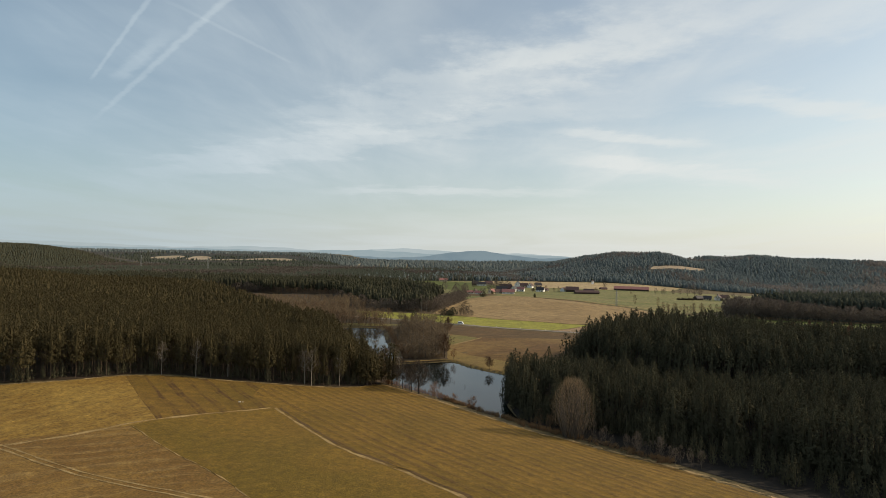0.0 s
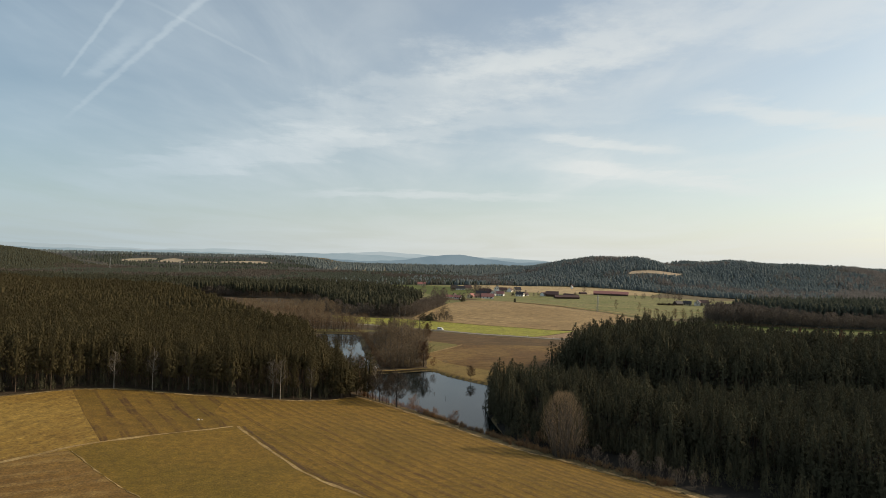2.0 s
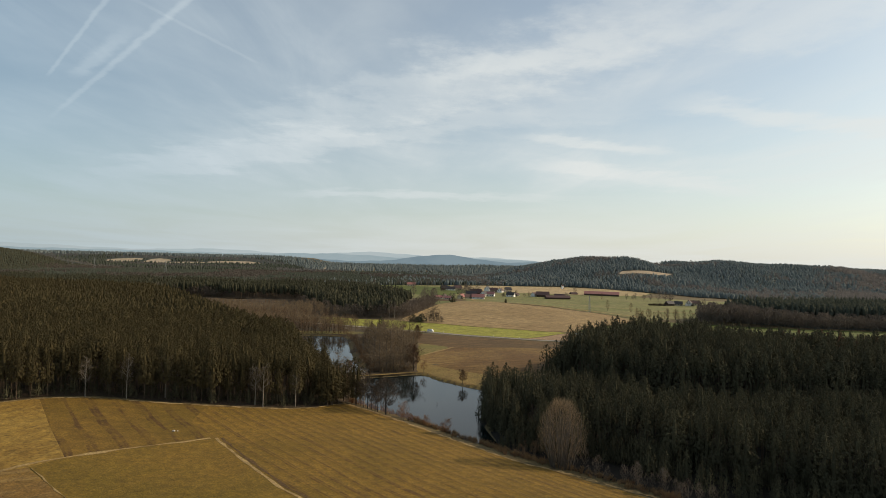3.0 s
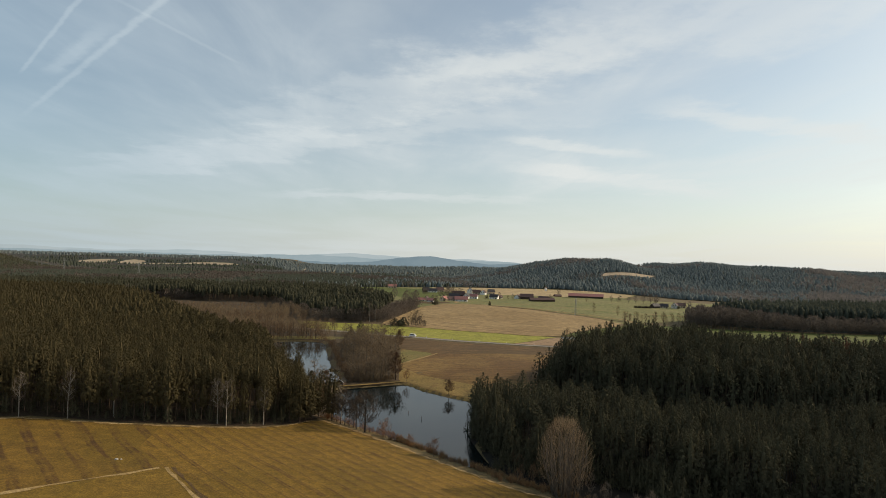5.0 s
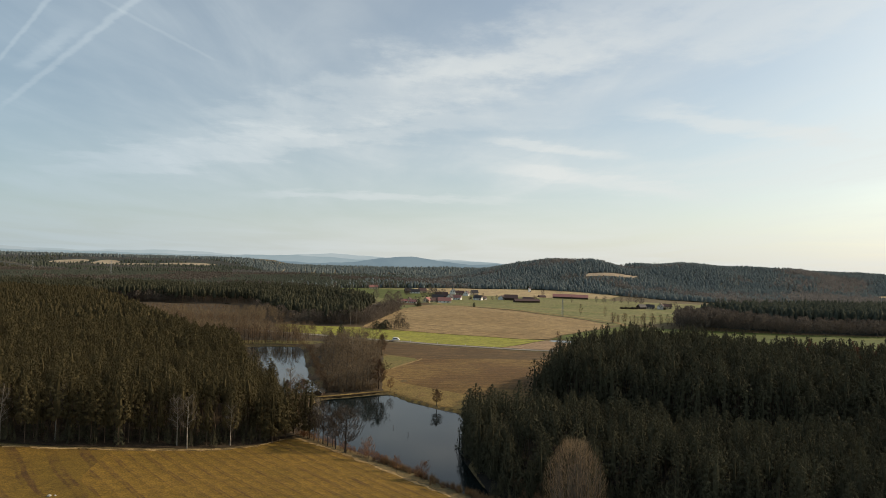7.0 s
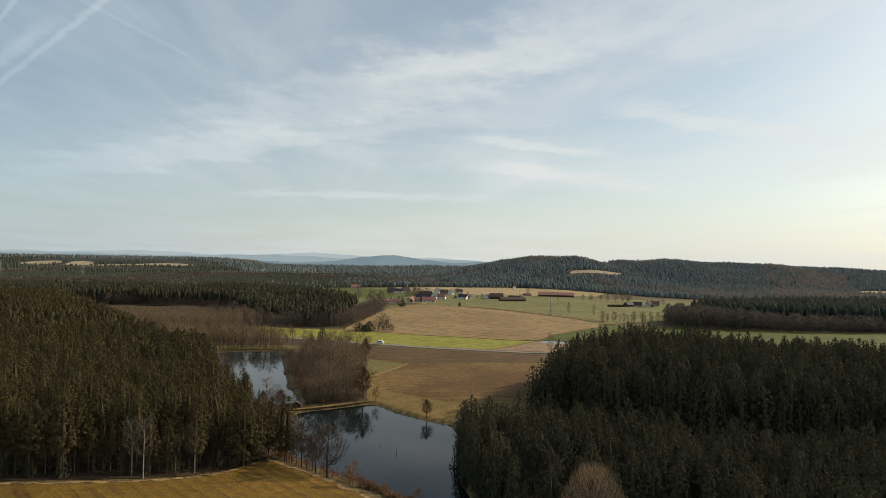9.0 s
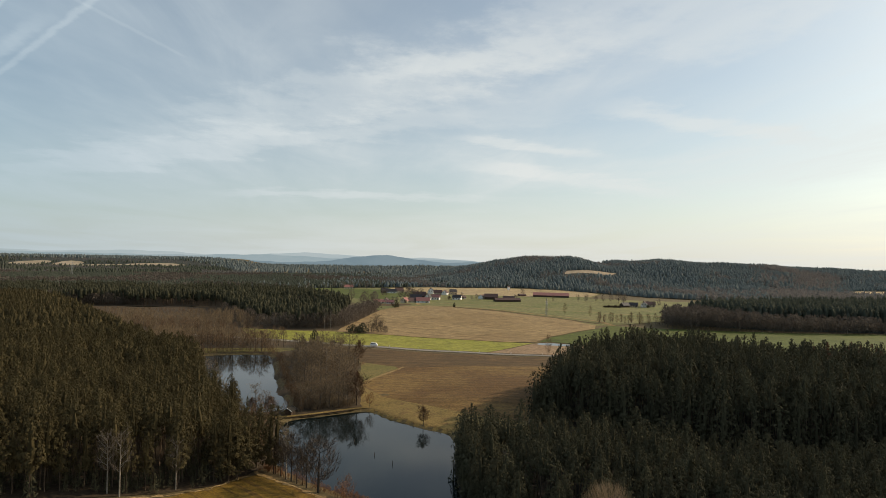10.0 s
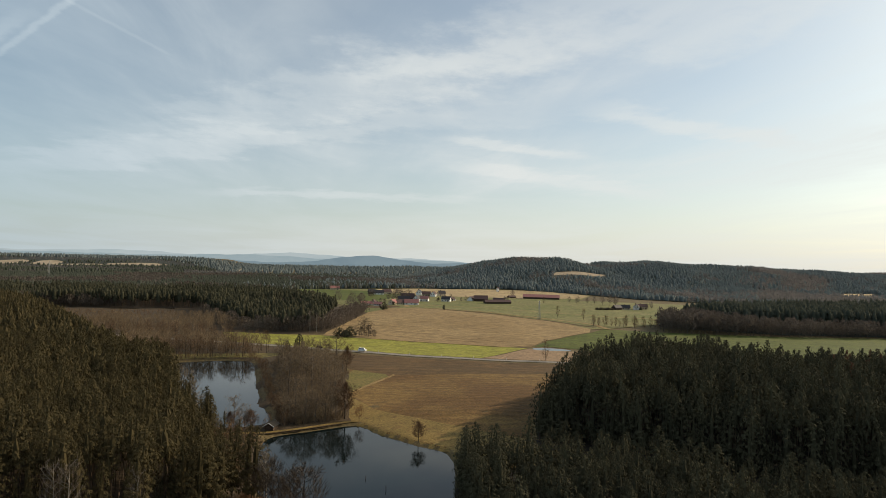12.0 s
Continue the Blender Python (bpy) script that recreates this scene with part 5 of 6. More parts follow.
birch_patterns = [tree_thing("birch_tree", bare(s, 15, 2.6, 13, 4, 4, 0.35, 0.18, 0.8, wisps=160, fine=0.035), (M_BIRCH, M_GREYTWIG), "slim white-barked birch without leaves", "tree", "birches at the wood edge") for s in (81, 82)]
for i, (x, y, s) in enumerate([(-88, 226, 0.95), (-46, 234, 1.0), (-49, 235.5, 0.95), (-100, 224, 0.85), (-78, 232, 1.0), (-12.5, 253, 0.95), (-36, 240, 0.8), (-17, 262, 0.85), (-10, 585, 1.2), (-5, 585, 1.1)]):
    plant(birch_patterns[i % 2], used, x, y, s, 70 * i)

cone_trees = [tree_thing("cone_alder", bare(s, 14, 3.2, 26, 6, 6, 0.25, 0.17, 1.3, wisps=800, fine=0.045, cone=True), (M_DARKBARK, M_CONETWIG), "dense brown cone-crowned leafless alder on the pond shore", "tree", "cone-crowned alders") for s in (111, 112)]
for i, (x, y, k) in enumerate([(30.5, 304.5, 0.5), (8, 333.5, 1.02), (-24, 325, 0.5), (-31, 327, 0.45), (12, 424, 0.95)]):
    plant(cone_trees[i % 2], used, x, y, k, 77 * i, broad=(1.75, 1.4, 1.8, 1.6, 1.4)[i])

oak = tree_thing("round_tree", bare(91, 13.5, 5.4, 17, 8, 8, 0.22, 0.34, 1.1, wisps=700, fine=0.05), (M_DARKBARK, M_DARKTWIG), "broad leafless round-crowned tree on the bank", "tree")
plant(oak, used, -4, 242.5, 1.0, 20)
bank_alders = [tree_thing("bank_alder", bare(s, 13, 3.0, 12, 5, 6, 0.3, 0.2, wisps=340, fine=0.055), (M_DARKBARK, M_DARKTWIG), "dark leafless alder at the field corner by the pond", "tree", "alders at the field corner") for s in (101, 102)]
for i, (x, y, k) in enumerate([(-7, 246, 0.95), (-11, 251, 1.0), (-9.5, 249, 0.75), (-14, 255, 0.8), (-8, 248.5, 0.6), (-12.5, 252.5, 0.7), (-16, 257, 0.75)]):
    plant(bank_alders[i % 2], used, x, y, k, 75 * i)
for i, (x, y, s) in enumerate([(-43, 336, 0.7), (-49, 357, 0.75), (-56, 384, 0.75), (-61, 394, 0.7), (-30, 330, 0.8), (-26, 326, 0.6), (-4, 334, 0.6)]):
    plant(alder_patterns[i % 4], used, x, y, s, 50 * i)
shore = np.array(smooth([(-16, 336), (-17, 347), (-22, 362), (-26, 389), (-31, 425), (-34, 452), (-41, 471), (-63, 473), (-85, 467)], 3, False))
shore = np.concatenate([shore + rng.normal(0, 1.2, shore.shape) + np.array([1.5, 0.8]) for _ in range(3)])
woods("shore_brush", shore, near_brush, [M_GREYBARK, M_TWIG], "leafless brush hanging over the far pond", 0.12, 0.45, 38)
small = [tree_thing("young_tree", bare(s, 6, 2.0, 9, 4, 5, 0.3, 0.07, wisps=160, fine=0.03), (M_GREYBARK, M_REDTWIG), "small russet leafless tree on the pond bank", "tree", "young trees on the bank") for s in (92, 93)]
for i, (x, y, s) in enumerate([(2.5, 234.5, 1.1), (10, 226, 0.75), (15, 220.5, 0.6), (16.5, 219.5, 0.9), (13, 331, 1.0)]):
    plant(small[i % 2], used, x, y, s, 80 * i)
willow = new("willow_clump")
stems, twigs = willow_clump(95, 20, 6.6, 80, 2900)
for v, f in stems:
    mesh_object("stem", v, f, M_GREYBARK).parent = willow
mesh_object("crown", *twigs, M_WILLOW, tint=np.zeros(len(twigs[0]))).parent = willow
tagged(willow, "tall clump of leafless willow stems by the field corner", "tree")
plant(willow, used, 47.7, 194, 1.0, 0, broad=1.05)
reeds = [brush(s, 1.5, 0.7, 40, 0.05, 0.1) for s in (67, 68)]
line = np.array(smooth([(7, 236), (12, 230), (21, 219), (29, 210), (35, 202), (44, 196), (58, 184), (70, 170)], 3, False))
line = np.concatenate([line + rng.normal(0, 1.0, line.shape) for _ in range(7)])
woods("bank_reeds", line, reeds, [M_GREYBARK, M_REED], "rusty brown reeds and brambles along the pond bank", 0.35, 1.0, 33)
line = np.array(smooth([(-14, 323), (-2, 327), (9, 331), (15, 328), (20, 318), (26, 311), (31, 304), (39, 297)], 3, False))
line = line + rng.normal(0, 0.5, line.shape)
woods("bank_reeds", line, reeds, [M_GREYBARK, M_REED], "rusty brown reeds along the far pond shore", 0.15, 0.4, 34)
foot = np.array(smooth([(-19, 259), (-14, 255), (-9, 249.5), (-4, 244), (1, 238.5), (6, 234.5)], 3, False))
foot = np.concatenate([foot + rng.normal(0, 0.8, foot.shape) + np.array([0.7, 0.7]) for _ in range(5)])
woods("bank_brambles", foot, near_brush, [M_DARKBARK, M_REDTWIG], "russet brambles and saplings under the bank alders", 0.06, 0.22, 56)
dam = np.array([(-30 + i * 1.5 + rng.uniform(-1, 1), 322 + i * 0.35 + rng.uniform(-3, 6)) for i in range(18)])
woods("dam_scrub", dam, near_brush, [M_GREYBARK, M_TWIG], "leafless bushes round the hut on the dam", 0.2, 0.6, 37)
# Brush added to darken the bank where the pond corner lies in shade.
corner = np.array([(33 + rng.uniform(0, 16), 199 + rng.uniform(0, 16)) for i in range(90)])
corner = corner[(outside(corner[:, 0], corner[:, 1], POND_NEAR) > 0.3) & (corner[:, 1] > 228 - 0.62 * corner[:, 0])]
woods("undergrowth", corner, bush_spruce, [M_BARK, M_SPRUCE], "dark brush added to blacken the shaded pond corner", 0.1, 0.3, 53)
corner = np.array([(36 + rng.uniform(0, 9), 198 + rng.uniform(0, 15)) for i in range(22)])
woods("corner_scrub", corner, near_brush, [M_GREYBARK, M_TWIG], "leafless bushes in the shaded pond corner", 0.12, 0.4, 41)
woods("bank_scrub", np.array([(51 + i * 0.95 + rng.uniform(-1.5, 3), 189.5 - i * 1.05 + rng.uniform(-1, 3.5)) for i in range(26)]), near_brush, [M_GREYBARK, M_GREYTWIG], "low leafless scrub in the shaded hollow", 0.25, 0.55, 17)
lane_tree = [tree_thing("lane_tree", bare(s, 11, 1.9, 9, 3, 4, 0.12, 0.14, wisps=130, fine=0.06), (M_GREYBARK, M_TWIG), "slender leafless tree beside the lane", "tree", "trees along the lane") for s in (97, 98)]
for i in range(24):
    plant(lane_tree[i % 2], used, 243 + i * 3.0 + rng.uniform(-1.5, 1.5), 627 - i * 0.7 + rng.uniform(-5, 5), rng.uniform(0.65, 1.1), 40 * i, broad=rng.uniform(1, 1.5))
for i, (x, y, s) in enumerate([(127, 443, 1.25), (237, 695, 1.2), (257, 676, 1.15), (262, 662, 0.7), (300, 900, 0.9)]):
    plant(lane_tree[i % 2], used, x, y, s, 33 * i)
evergreen = [tree_thing("evergreen_bush", pine(s, 60, 14, 0.1, 0, wide=4.2, tall=8, leaf=0.4), (M_BARK, M_SPRUCE), "broad dark evergreen with a rounded crown", "tree", "evergreens in the valley") for s in (121, 122)]
for i, (x, y, s, b) in enumerate([(-14, 484, 1.55, 0.62), (-21, 486, 1.0, 0.6), (64, 757, 1.15, 1.0), (129, 752, 0.75, 0.6), (12, 562, 0.85, 1.5), (19, 560, 1.0, 1.4), (16, 557, 0.7, 1.5)]):
    plant(evergreen[i % 2], used, x, y, s, 33 * i, broad=b)
for i, (x, y, s) in enumerate([(108, 862, 0.8), (122, 900, 0.6), (158, 935, 0.6), (176, 925, 0.5), (84, 836, 0.6), (226, 925, 0.6), (146, 972, 0.7), (390, 800, 0.6)]):
    plant(evergreen[i % 2], used, x, y, s, 57 * i)
for i, (x, y, s) in enumerate([(30, 560, 1.0), (33, 558, 0.85), (27, 562, 0.8), (37, 554, 0.4), (24, 560, 0.6)]):
    plant(alder_patterns[i % 4], used, x, y, s, 60 * i, broad=1.35)


# ---- buildings and small things ----
def part(name, bm, mat, parent, label=""):
    """Links a bmesh as one mesh under a thing."""
    me = bpy.data.meshes.new(name)
    bm.to_mesh(me)
    bm.free()
    me.materials.append(mat)
    ob = new(name, me)
    ob.parent = parent
    if label:
        ob["label"] = label
    return ob


def block(x0, y0, z0, x1, y1, z1, bevel=0.0):
    bm = bmesh.new()
    bmesh.ops.create_cube(bm, size=1)
    for v in bm.verts:
        v.co = Vector(((x0 + x1) / 2 + v.co.x * (x1 - x0), (y0 + y1) / 2 + v.co.y * (y1 - y0), (z0 + z1) / 2 + v.co.z * (z1 - z0)))
    if bevel:
        bmesh.ops.bevel(bm, geom=bm.edges[:], offset=bevel, segments=2, affect="EDGES")
    return bm


def house(name, x, y, turn, long, deep, eaves, rise, wall, roof, label, category="house", windows=3):
    """A gabled building: wall body, thick overhanging roof, chimney, windows and door."""
    root = new(name)
    z = min(ground_z(x + dx, y + dy) for dx in (-deep / 2, deep / 2) for dy in (-deep / 2, deep / 2))
    root.matrix_basis = pose(x, y, z, 0, 0, turn)
    bm = bmesh.new()
    a, b = long / 2, deep / 2
    pts = [(-b, 0), (b, 0), (b, eaves), (0, eaves + rise), (-b, eaves)]
    ends = [[bm.verts.new((s * a, py, pz)) for py, pz in pts] for s in (-1, 1)]
    bm.faces.new(ends[0])
    bm.faces.new(ends[1][::-1])
    for i in range(5):
        j = (i + 1) % 5
        bm.faces.new((ends[0][j], ends[0][i], ends[1][i], ends[1][j]))
    bmesh.ops.recalc_face_normals(bm, faces=bm.faces[:])
    body = part("wall", bm, wall, root)
    bm = bmesh.new()
    o, slope = 0.5, rise / b
    prof = [(-b - o, eaves - o * slope), (0, eaves + rise), (b + o, eaves - o * slope)]
    prof = prof + [(py, pz + 0.3) for py, pz in prof[::-1]]
    ends = [[bm.verts.new((s * (a + 0.5), py, pz + 0.03)) for py, pz in prof] for s in (-1, 1)]
    bm.faces.new(ends[0])
    bm.faces.new(ends[1][::-1])
    for i in range(6):
        j = (i + 1) % 6
        bm.faces.new((ends[0][j], ends[0][i], ends[1][i], ends[1][j]))
    bmesh.ops.recalc_face_normals(bm, faces=bm.faces[:])
    top = part("roof", bm, roof, root)
    if windows:
        part("chimney", block(-a * 0.3 - 0.4, 0.6, eaves + rise * 0.5, -a * 0.3 + 0.4, 1.4, eaves + rise + 1.0), M_BROWNROOF, top)
        for k in range(windows):
            u = -a + (k + 0.5) * long / windows
            for s in (-1, 1):
                part("window", block(u - 0.6, s * b - 0.06, 1.1, u + 0.6, s * b + 0.06, 2.5), M_GLASS, root)
        for s in (-1, 1):
            for v in (-1.6, 1.6):
                part("window", block(s * a - 0.06, v - 0.5, eaves - 0.6, s * a + 0.06, v + 0.5, eaves + 0.8), M_GLASS, root)
    part("door", block(a * 0.5 - 0.55, -b - 0.08, 0, a * 0.5 + 0.55, -b + 0.05, 2.1), M_WOOD, root)
    return tagged(root, label, category, "village buildings")


VILLAGE = (
    (150, 1055, 70, 11, 9, 4.6, 4.4, M_WHITEWALL, M_DARKROOF, "white house with a dark slate roof and gable"),
    (157, 1030, -8, 13, 9, 3.6, 4.0, M_CREAMWALL, M_BROWNROOF, "cream house with a brown tile roof"),
    (168, 1026, 62, 10, 8, 3.8, 3.8, M_WHITEWALL, M_BROWNROOF, "white house with a brown tile roof"),
    (184, 1044, 10, 11, 8, 4.2, 4.0, M_CREAMWALL, M_DARKROOF, "cream house with a dark slate roof"),
    (166, 919, -28, 12, 8, 3.4, 3.6, M_WHITEWALL, M_DARKROOF, "white house with a dark slate roof"),
    (177, 932, 40, 7, 6, 2.8, 2.4, M_WHITEWALL, M_BROWNROOF, "small white outhouse with a brown roof"),
    (135, 915, -20, 11, 8, 3.8, 3.4, M_WHITEWALL, M_REDROOF, "white house with a faded red tile roof"),
    (124, 912, 62, 10, 8, 4.0, 4.2, M_WHITEWALL, M_DARKROOF, "white house with a dark slate roof and gable"),
    (113, 924, -14, 18, 10, 5.0, 5.4, M_WOOD, M_BROWNROOF, "big dark timber barn with a brown roof"),
    (107, 845, -10, 17, 9, 3.0, 3.8, M_WHITEWALL, M_REDROOF, "low white farmhouse with a red tile roof"),
    (100, 862, -10, 15, 9, 4.8, 4.8, M_WOOD, M_DARKROOF, "dark timber barn behind the farmhouse"),
    (84, 842, 55, 10, 8, 3.4, 3.4, M_CREAMWALL, M_REDROOF, "cream farmhouse with a faded red roof"),
    (93, 846, 20, 10, 7, 3.0, 3.2, M_CREAMWALL, M_BROWNROOF, "cream farmhouse with a brown tile roof"),
    (51, 835, 8, 13, 7, 2.4, 2.2, M_WHITEWALL, M_REDROOF, "low white farmhouse with a red tile roof"),
    (64, 824, -20, 9, 6, 2.4, 2.2, M_WHITEWALL, M_REDROOF, "low white outhouse with a red tile roof"),
    (60, 838, 70, 7, 6, 3.4, 3.0, M_CREAMWALL, M_BROWNROOF, "small cream house with a brown roof"),
    (76, 1072, 10, 11, 8, 3.8, 4.0, M_WOOD, M_DARKROOF, "dark timber barn with a slate roof"),
    (86, 1060, -6, 16, 8, 3.4, 3.8, M_WHITEWALL, M_DARKROOF, "long white house with a dark slate roof"),
    (100, 1074, 12, 13, 9, 4.0, 4.2, M_CREAMWALL, M_BROWNROOF, "cream farmhouse with a brown tile roof"),
    (20, 1190, 6, 16, 9, 3.6, 3.6, M_CREAMWALL, M_REDROOF, "far farmhouse with a red tile roof"),
    (360, 804, 20, 11, 7, 3.0, 3.2, M_WOOD, M_DARKROOF, "dark timber shed with a slate roof"),
    (374, 808, -20, 10, 7, 3.0, 3.0, M_CREAMWALL, M_DARKROOF, "cream house with a dark slate roof"),
    (389, 808, 58, 10, 8, 3.8, 3.8, M_WHITEWALL, M_BROWNROOF, "white house with a brown tile roof"),
    (400, 814, -10, 12, 8, 3.4, 3.4, M_CREAMWALL, M_BROWNROOF, "cream house with a brown tile roof"),
)
for row in VILLAGE:
    house("house", *row)
house("barn", 217, 927, -12, 19, 11, 4.0, 4.4, M_WOOD, M_BROWNROOF, "broad dark barn with a brown roof", "barn", 0)
house("barn", 206, 936, 50, 10, 8, 3.2, 3.2, M_WHITEWALL, M_BROWNROOF, "small white barn with a brown roof", "barn", 0)
house("barn", 229, 886, 4, 36, 10, 2.8, 2.6, M_WOOD, M_BROWNROOF, "long low barn with a dull brown roof", "barn", 0)
house("barn", 240, 915, -30, 15, 9, 3.0, 3.0, M_WOOD, M_BROWNROOF, "low dark barn with a brown roof", "barn", 0)
house("barn", 331, 992, -21, 55, 15, 3.2, 3.8, M_WOOD, M_REDROOF, "very long low barn with a pinkish red roof", "barn", 0)
house("shed", 289, 1010, 10, 11, 8, 2.0, 2.0, M_WOOD, M_BROWNROOF, "low brown shed on the hay field", "shed", 0)
house("tower", 311, 1160, 20, 3.4, 3.4, 7.0, 1.6, M_WHITEWALL, M_BROWNROOF, "small pale tower at the forest edge", "tower", 0)
hut = house("fishing_hut", -17, 323.5, 70, 3.6, 3.0, 1.8, 0.9, M_WOOD, M_HUTROOF, "small dark wooden hut with a shallow roof on the dam", "hut", 0)
village_tree = [tree_thing("village_tree", bare(s, 13, 4.0, 14, 5, 5, 0.22, 0.2, 1.15, wisps=220, fine=0.09), (M_GREYBARK, M_GREYTWIG), "leafless broad-leaved tree among the village houses", "tree", "village trees") for s in (141, 142, 143)]
for i, (x, y, k) in enumerate([(90, 905, 1.1), (97, 915, 1.25), (103, 908, 1.15), (109, 900, 0.95), (86, 918, 0.9), (100, 930, 1.2), (96, 890, 0.7), (118, 990, 0.8), (126, 1010, 0.9), (112, 1050, 1.0), (122, 1070, 0.9), (134, 1040, 0.7), (145, 960, 0.5), (152, 985, 0.6), (176, 1010, 0.6), (190, 1000, 0.5), (196, 930, 0.6), (186, 915, 0.5), (203, 915, 0.55), (150, 900, 0.45), (141, 935, 0.6), (248, 905, 0.6), (262, 960, 0.5), (300, 1040, 0.9), (74, 850, 0.6), (45, 850, 0.7), (70, 862, 0.6), (34, 842, 1.2), (18, 868, 1.3), (40, 818, 1.0), (337, 898, 0.8), (344, 890, 0.7), (352, 902, 0.8), (360, 890, 0.7), (368, 884, 0.9), (376, 876, 1.1), (383, 868, 1.25), (388, 862, 1.1), (394, 874, 0.9), (398, 800, 0.7), (412, 812, 0.8), (382, 796, 0.6), (24, 1170, 1.2), (10, 1180, 1.1), (40, 1190, 1.0), (52, 1185, 1.2), (-4, 1176, 1.1), (62, 1195, 0.9)]):
    plant(village_tree[i % 3], used, x, y, k, 50 * i, broad=(1.0, 1.2, 0.9, 1.1)[i % 4])
hedge_row = np.array([(330 + i * 0.45, 800 - 0.1 * i) for i in range(45)])
woods("hedge", hedge_row + rng.normal(0, 0.7, hedge_row.shape), thicket, [M_DARKBARK, M_DARKTWIG], "low dark hedge on the pasture by the houses", 0.8, 1.3, 72)


def fascia(root, long, deep, eaves, rise):
    """Pale boards along the verges of a gable roof."""
    for s in (-1, 1):
        for side in (-1, 1):
            v, f = tube([(s * (long / 2 + 0.53), side * (deep / 2 + 0.5), eaves - 0.5 * rise / (deep / 2) + 0.2), (s * (long / 2 + 0.53), 0, eaves + rise + 0.22)], (0.11, 0.11), 4)
            board = mesh_object("fascia_board", v, f, M_POST)
            board.parent = root
            board["label"] = "pale roof verge board"


def stake(x, y, tall, lean):
    """A weathered wooden stake standing in the water."""
    v, f = tube([(0, 0, -1.5), (lean * 0.5, 0, tall * 0.5), (lean, 0, tall)], (0.09, 0.085, 0.07), 6)
    ob = mesh_object("stake", v, f, M_WOOD)
    ob.matrix_basis = pose(x, y, 0)
    return tagged(ob, "weathered wooden stake standing in the pond", "stake", "stakes in the pond")


def stone(x, y, size, seed):
    """A pale field stone, uneven and half sunk."""
    r = np.random.default_rng(seed)
    bm = bmesh.new()
    bmesh.ops.create_icosphere(bm, subdivisions=2, radius=size)
    for v in bm.verts:
        v.co *= r.uniform(0.8, 1.15)
        v.co.z *= 0.65
    me = bpy.data.meshes.new("field_stone")
    bm.to_mesh(me)
    bm.free()
    me.materials.append(M_STONE)
    ob = new("field_stone", me)
    ob.matrix_basis = pose(x, y, ground_z(x, y) + size * 0.3, 0, 0, 30 * seed)
    return tagged(ob, "pale grey stone lying on the stubble", "stone", "field stones")


fascia(hut, 3.6, 3.0, 1.8, 0.9)
for x, y, tall, lean in ((11.6, 276, 0.9, 0.1), (16.3, 267.4, 1.1, -0.12), (6, 290, 0.8, 0.05)):
    stake(x, y, tall, lean)
for i, (x, y, size) in enumerate(((-61.2, 194.2, 0.42), (-60.3, 194.6, 0.25))):
    stone(x, y, size, i + 1)


def lattice(name, x, y, tall, turn, label):
    """A steel pylon: four legs, bracing and cross-arms."""
    root = new(name)
    root.matrix_basis = pose(x, y, ground_z(x, y), 0, 0, turn)

    def bar(nm, a, b, r=0.13):
        v, f = tube([a, b], (r, r), 4)
        ob = mesh_object(nm, v, f, M_STEEL)
        ob.parent = root

    half = lambda z: tall * 0.05 * (1 - z / tall) + 0.2
    for sx, sy in ((-1, -1), (1, -1), (1, 1), (-1, 1)):
        bar("leg", (sx * half(0), sy * half(0), 0), (sx * half(tall), sy * half(tall), tall), 0.11)
    for i in range(7):
        z0, z1 = tall * i / 7, tall * (i + 1) / 7
        for s in (-1, 1):
            bar("brace", (-half(z0), s * half(z0), z0), (half(z1), s * half(z1), z1), 0.06)
            bar("brace", (s * half(z0), half(z0), z0), (s * half(z1), -half(z1), z1), 0.06)
    for z, l in ((tall * 0.72, tall * 0.11), (tall * 0.84, tall * 0.14), (tall * 0.95, tall * 0.09)):
        bar("cross_arm", (-l, 0, z), (l, 0, z), 0.11)
    return tagged(root, label, "pylon", "power line pylons")


for x, y, h in ((207, 668, 19), (-775, 1597, 36), (-568, 1514, 36), (600, 690, 27)):
    lattice("power_pylon", x, y, h, 35, "grey steel lattice power pylon")


def vehicle(name, x, y, turn, long, wide, tall, cab, paint, label):
    """A car or van: body with a set-back cabin, glass, wheels."""
    root = new(name)
    root.matrix_basis = pose(x, y, ground_z(x, y) + 0.47, 0, 0, turn)
    part("body", block(-long / 2, -wide / 2, 0.3, long / 2, wide / 2, tall * 0.58, 0.12), paint, root)
    cabin = part("cabin", block(-long * 0.42, -wide * 0.45, tall * 0.55, long * cab, wide * 0.45, tall, 0.15), paint, root)
    part("window", block(-long * 0.38, -wide * 0.46, tall * 0.62, long * cab - 0.2, wide * 0.46, tall * 0.88), M_GLASS, cabin)
    for sx in (-0.31, 0.31):
        for sy in (-1, 1):
            v, f = tube([(long * sx, sy * wide * 0.38, 0.33), (long * sx, sy * wide * 0.5, 0.33)], (0.33, 0.33), 12)
            wheel = mesh_object("wheel", v, f, M_TYRE)
            wheel.parent = root
    return tagged(root, label, "car")


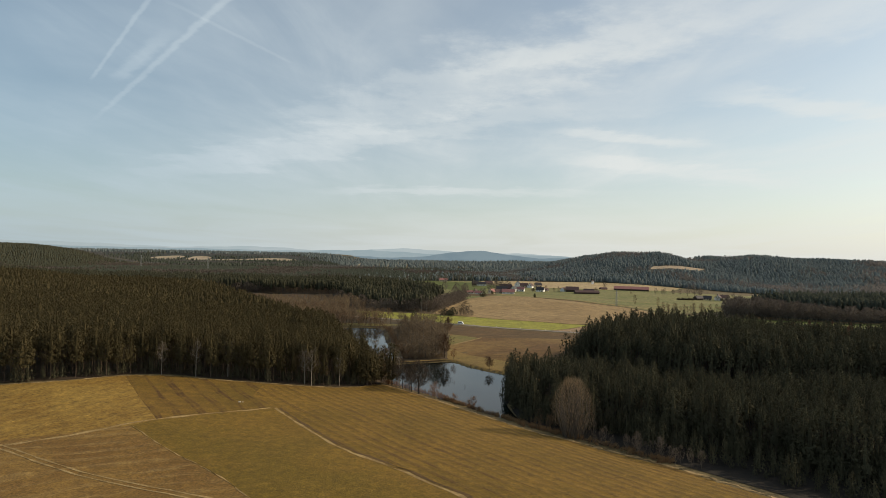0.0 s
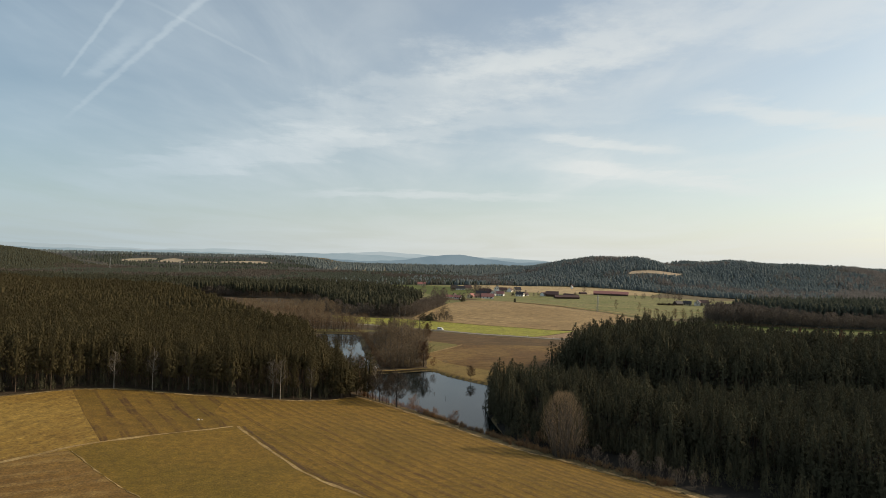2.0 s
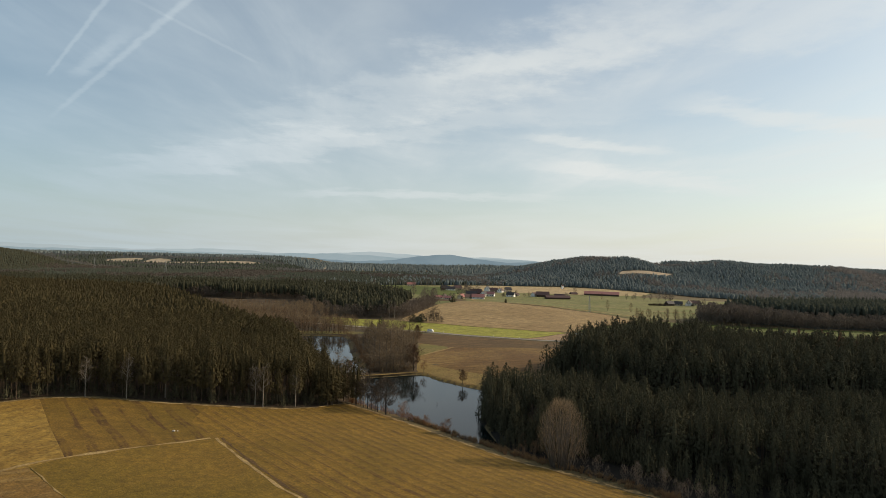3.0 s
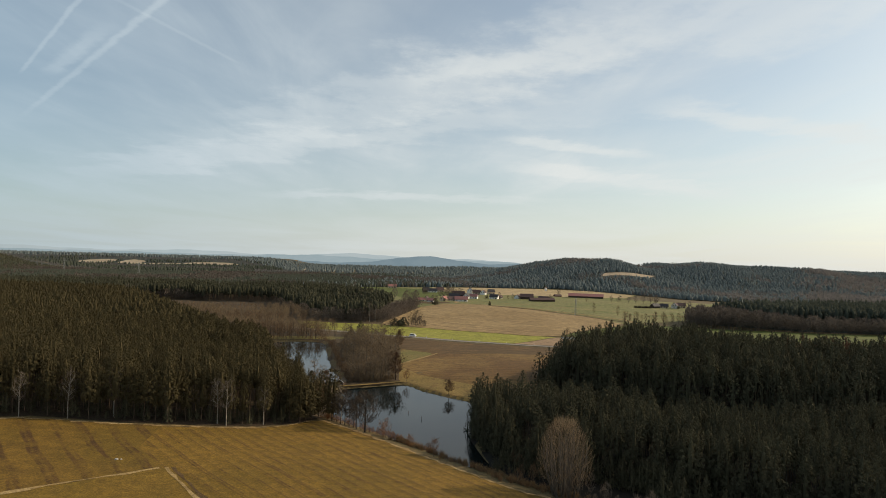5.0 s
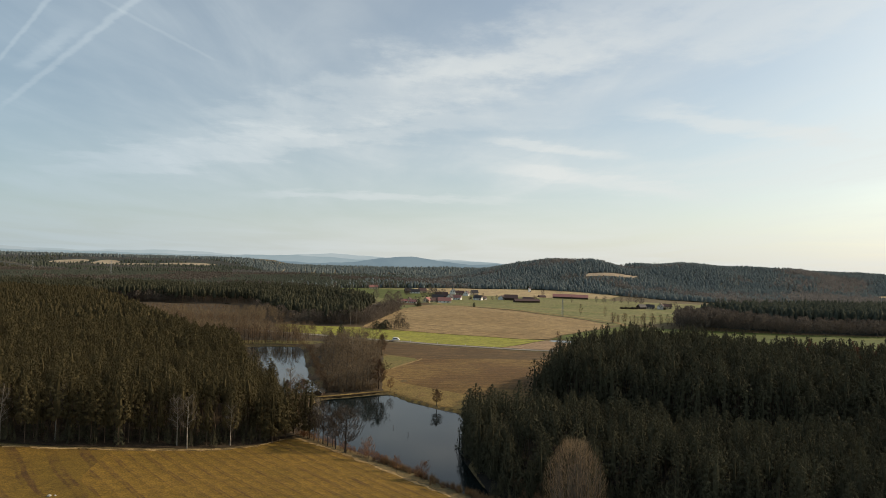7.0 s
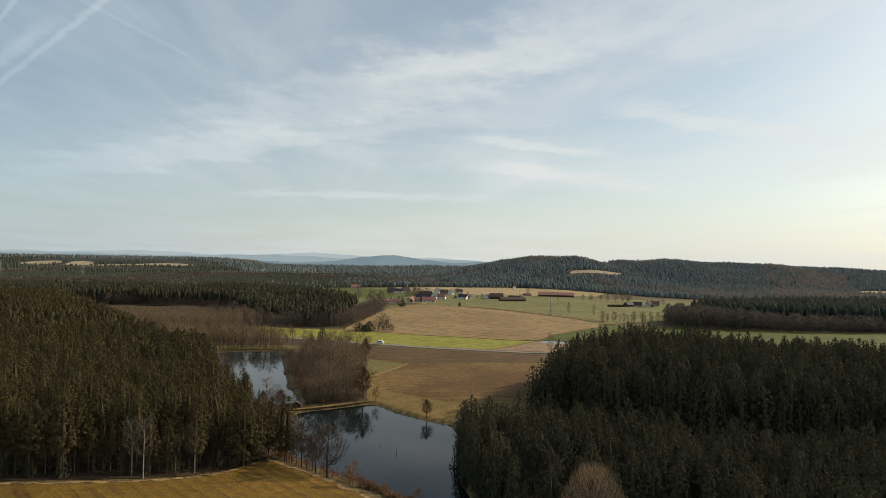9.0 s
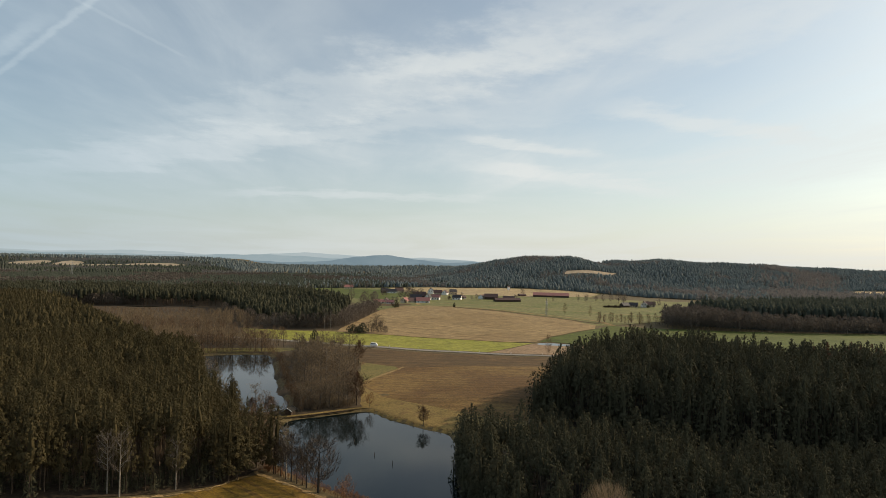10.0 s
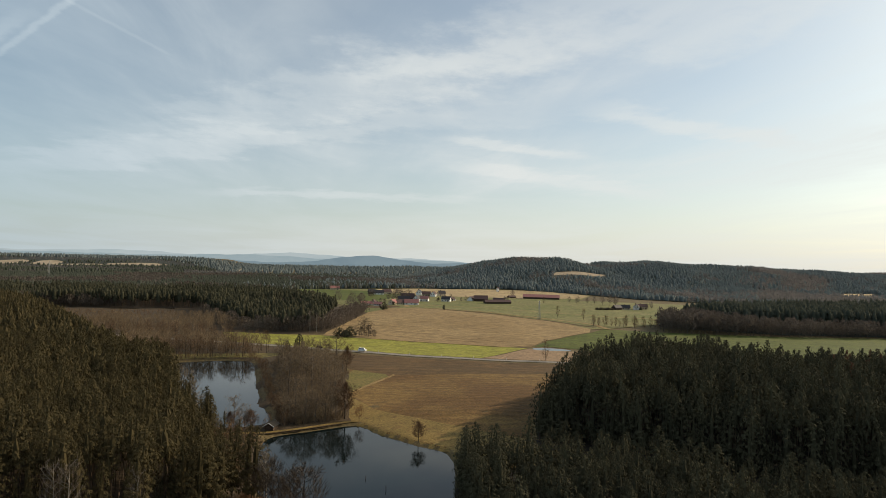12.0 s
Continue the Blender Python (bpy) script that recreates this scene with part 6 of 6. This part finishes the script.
vehicle("van", 24, 487.5, -27, 5.0, 1.95, 2.0, 0.34, M_VAN, "white delivery van driving on the country road")
vehicle("car", -2, 502.5, -29, 4.4, 1.8, 1.45, 0.2, M_CAR, "black car driving on the country road")

marker = new("road_post")
v, f = tube([(0, 0, 0), (0, 0, 1.05)], (0.09, 0.07), 4)
stem = mesh_object("post", v, f, M_POST)
stem.parent = marker
tagged(marker, "white roadside marker post on the grass verge", "post", "road posts")
for i in range(9):
    x = -20 + i * 18
    y = float(np.interp(x, [p[0] for p in ROAD], [p[1] for p in ROAD])) + 4.6
    m = pose(x, y, ground_z(x, y))
    if i:
        copy_thing(marker, m)
    else:
        marker.matrix_basis = m


# ---- distance ----
def ridge(name, away, rows, mat, label):
    """A far range of hills with a rounded crest. rows: bearing, spread in degrees, height."""
    b = np.radians(np.linspace(-60, 70, 261))
    deg = np.degrees(b)
    crest = 12 + sum(h * np.exp(-0.5 * ((deg - c) / s) ** 2) for c, s, h in rows)
    crest = crest + 2.0 * np.sin(deg * 1.7) + 1.2 * np.sin(deg * 4.1 + 1)
    verts = []
    for k, (r, lift) in enumerate(((away - 260, 0.0), (away - 120, 0.7), (away - 40, 0.94), (away, 1.0), (away + 60, 0.8))):
        verts.append(np.column_stack([r * np.sin(b), r * np.cos(b), -10 + (crest + 10) * lift]))
    n = len(b)
    quads = [(k * n + i, k * n + i + 1, (k + 1) * n + i + 1, (k + 1) * n + i) for k in range(4) for i in range(n - 1)]
    ob = mesh_object(name, np.concatenate(verts), np.array(quads), mat, flat=False)
    return tagged(ob, label, "hills", kind="structure")


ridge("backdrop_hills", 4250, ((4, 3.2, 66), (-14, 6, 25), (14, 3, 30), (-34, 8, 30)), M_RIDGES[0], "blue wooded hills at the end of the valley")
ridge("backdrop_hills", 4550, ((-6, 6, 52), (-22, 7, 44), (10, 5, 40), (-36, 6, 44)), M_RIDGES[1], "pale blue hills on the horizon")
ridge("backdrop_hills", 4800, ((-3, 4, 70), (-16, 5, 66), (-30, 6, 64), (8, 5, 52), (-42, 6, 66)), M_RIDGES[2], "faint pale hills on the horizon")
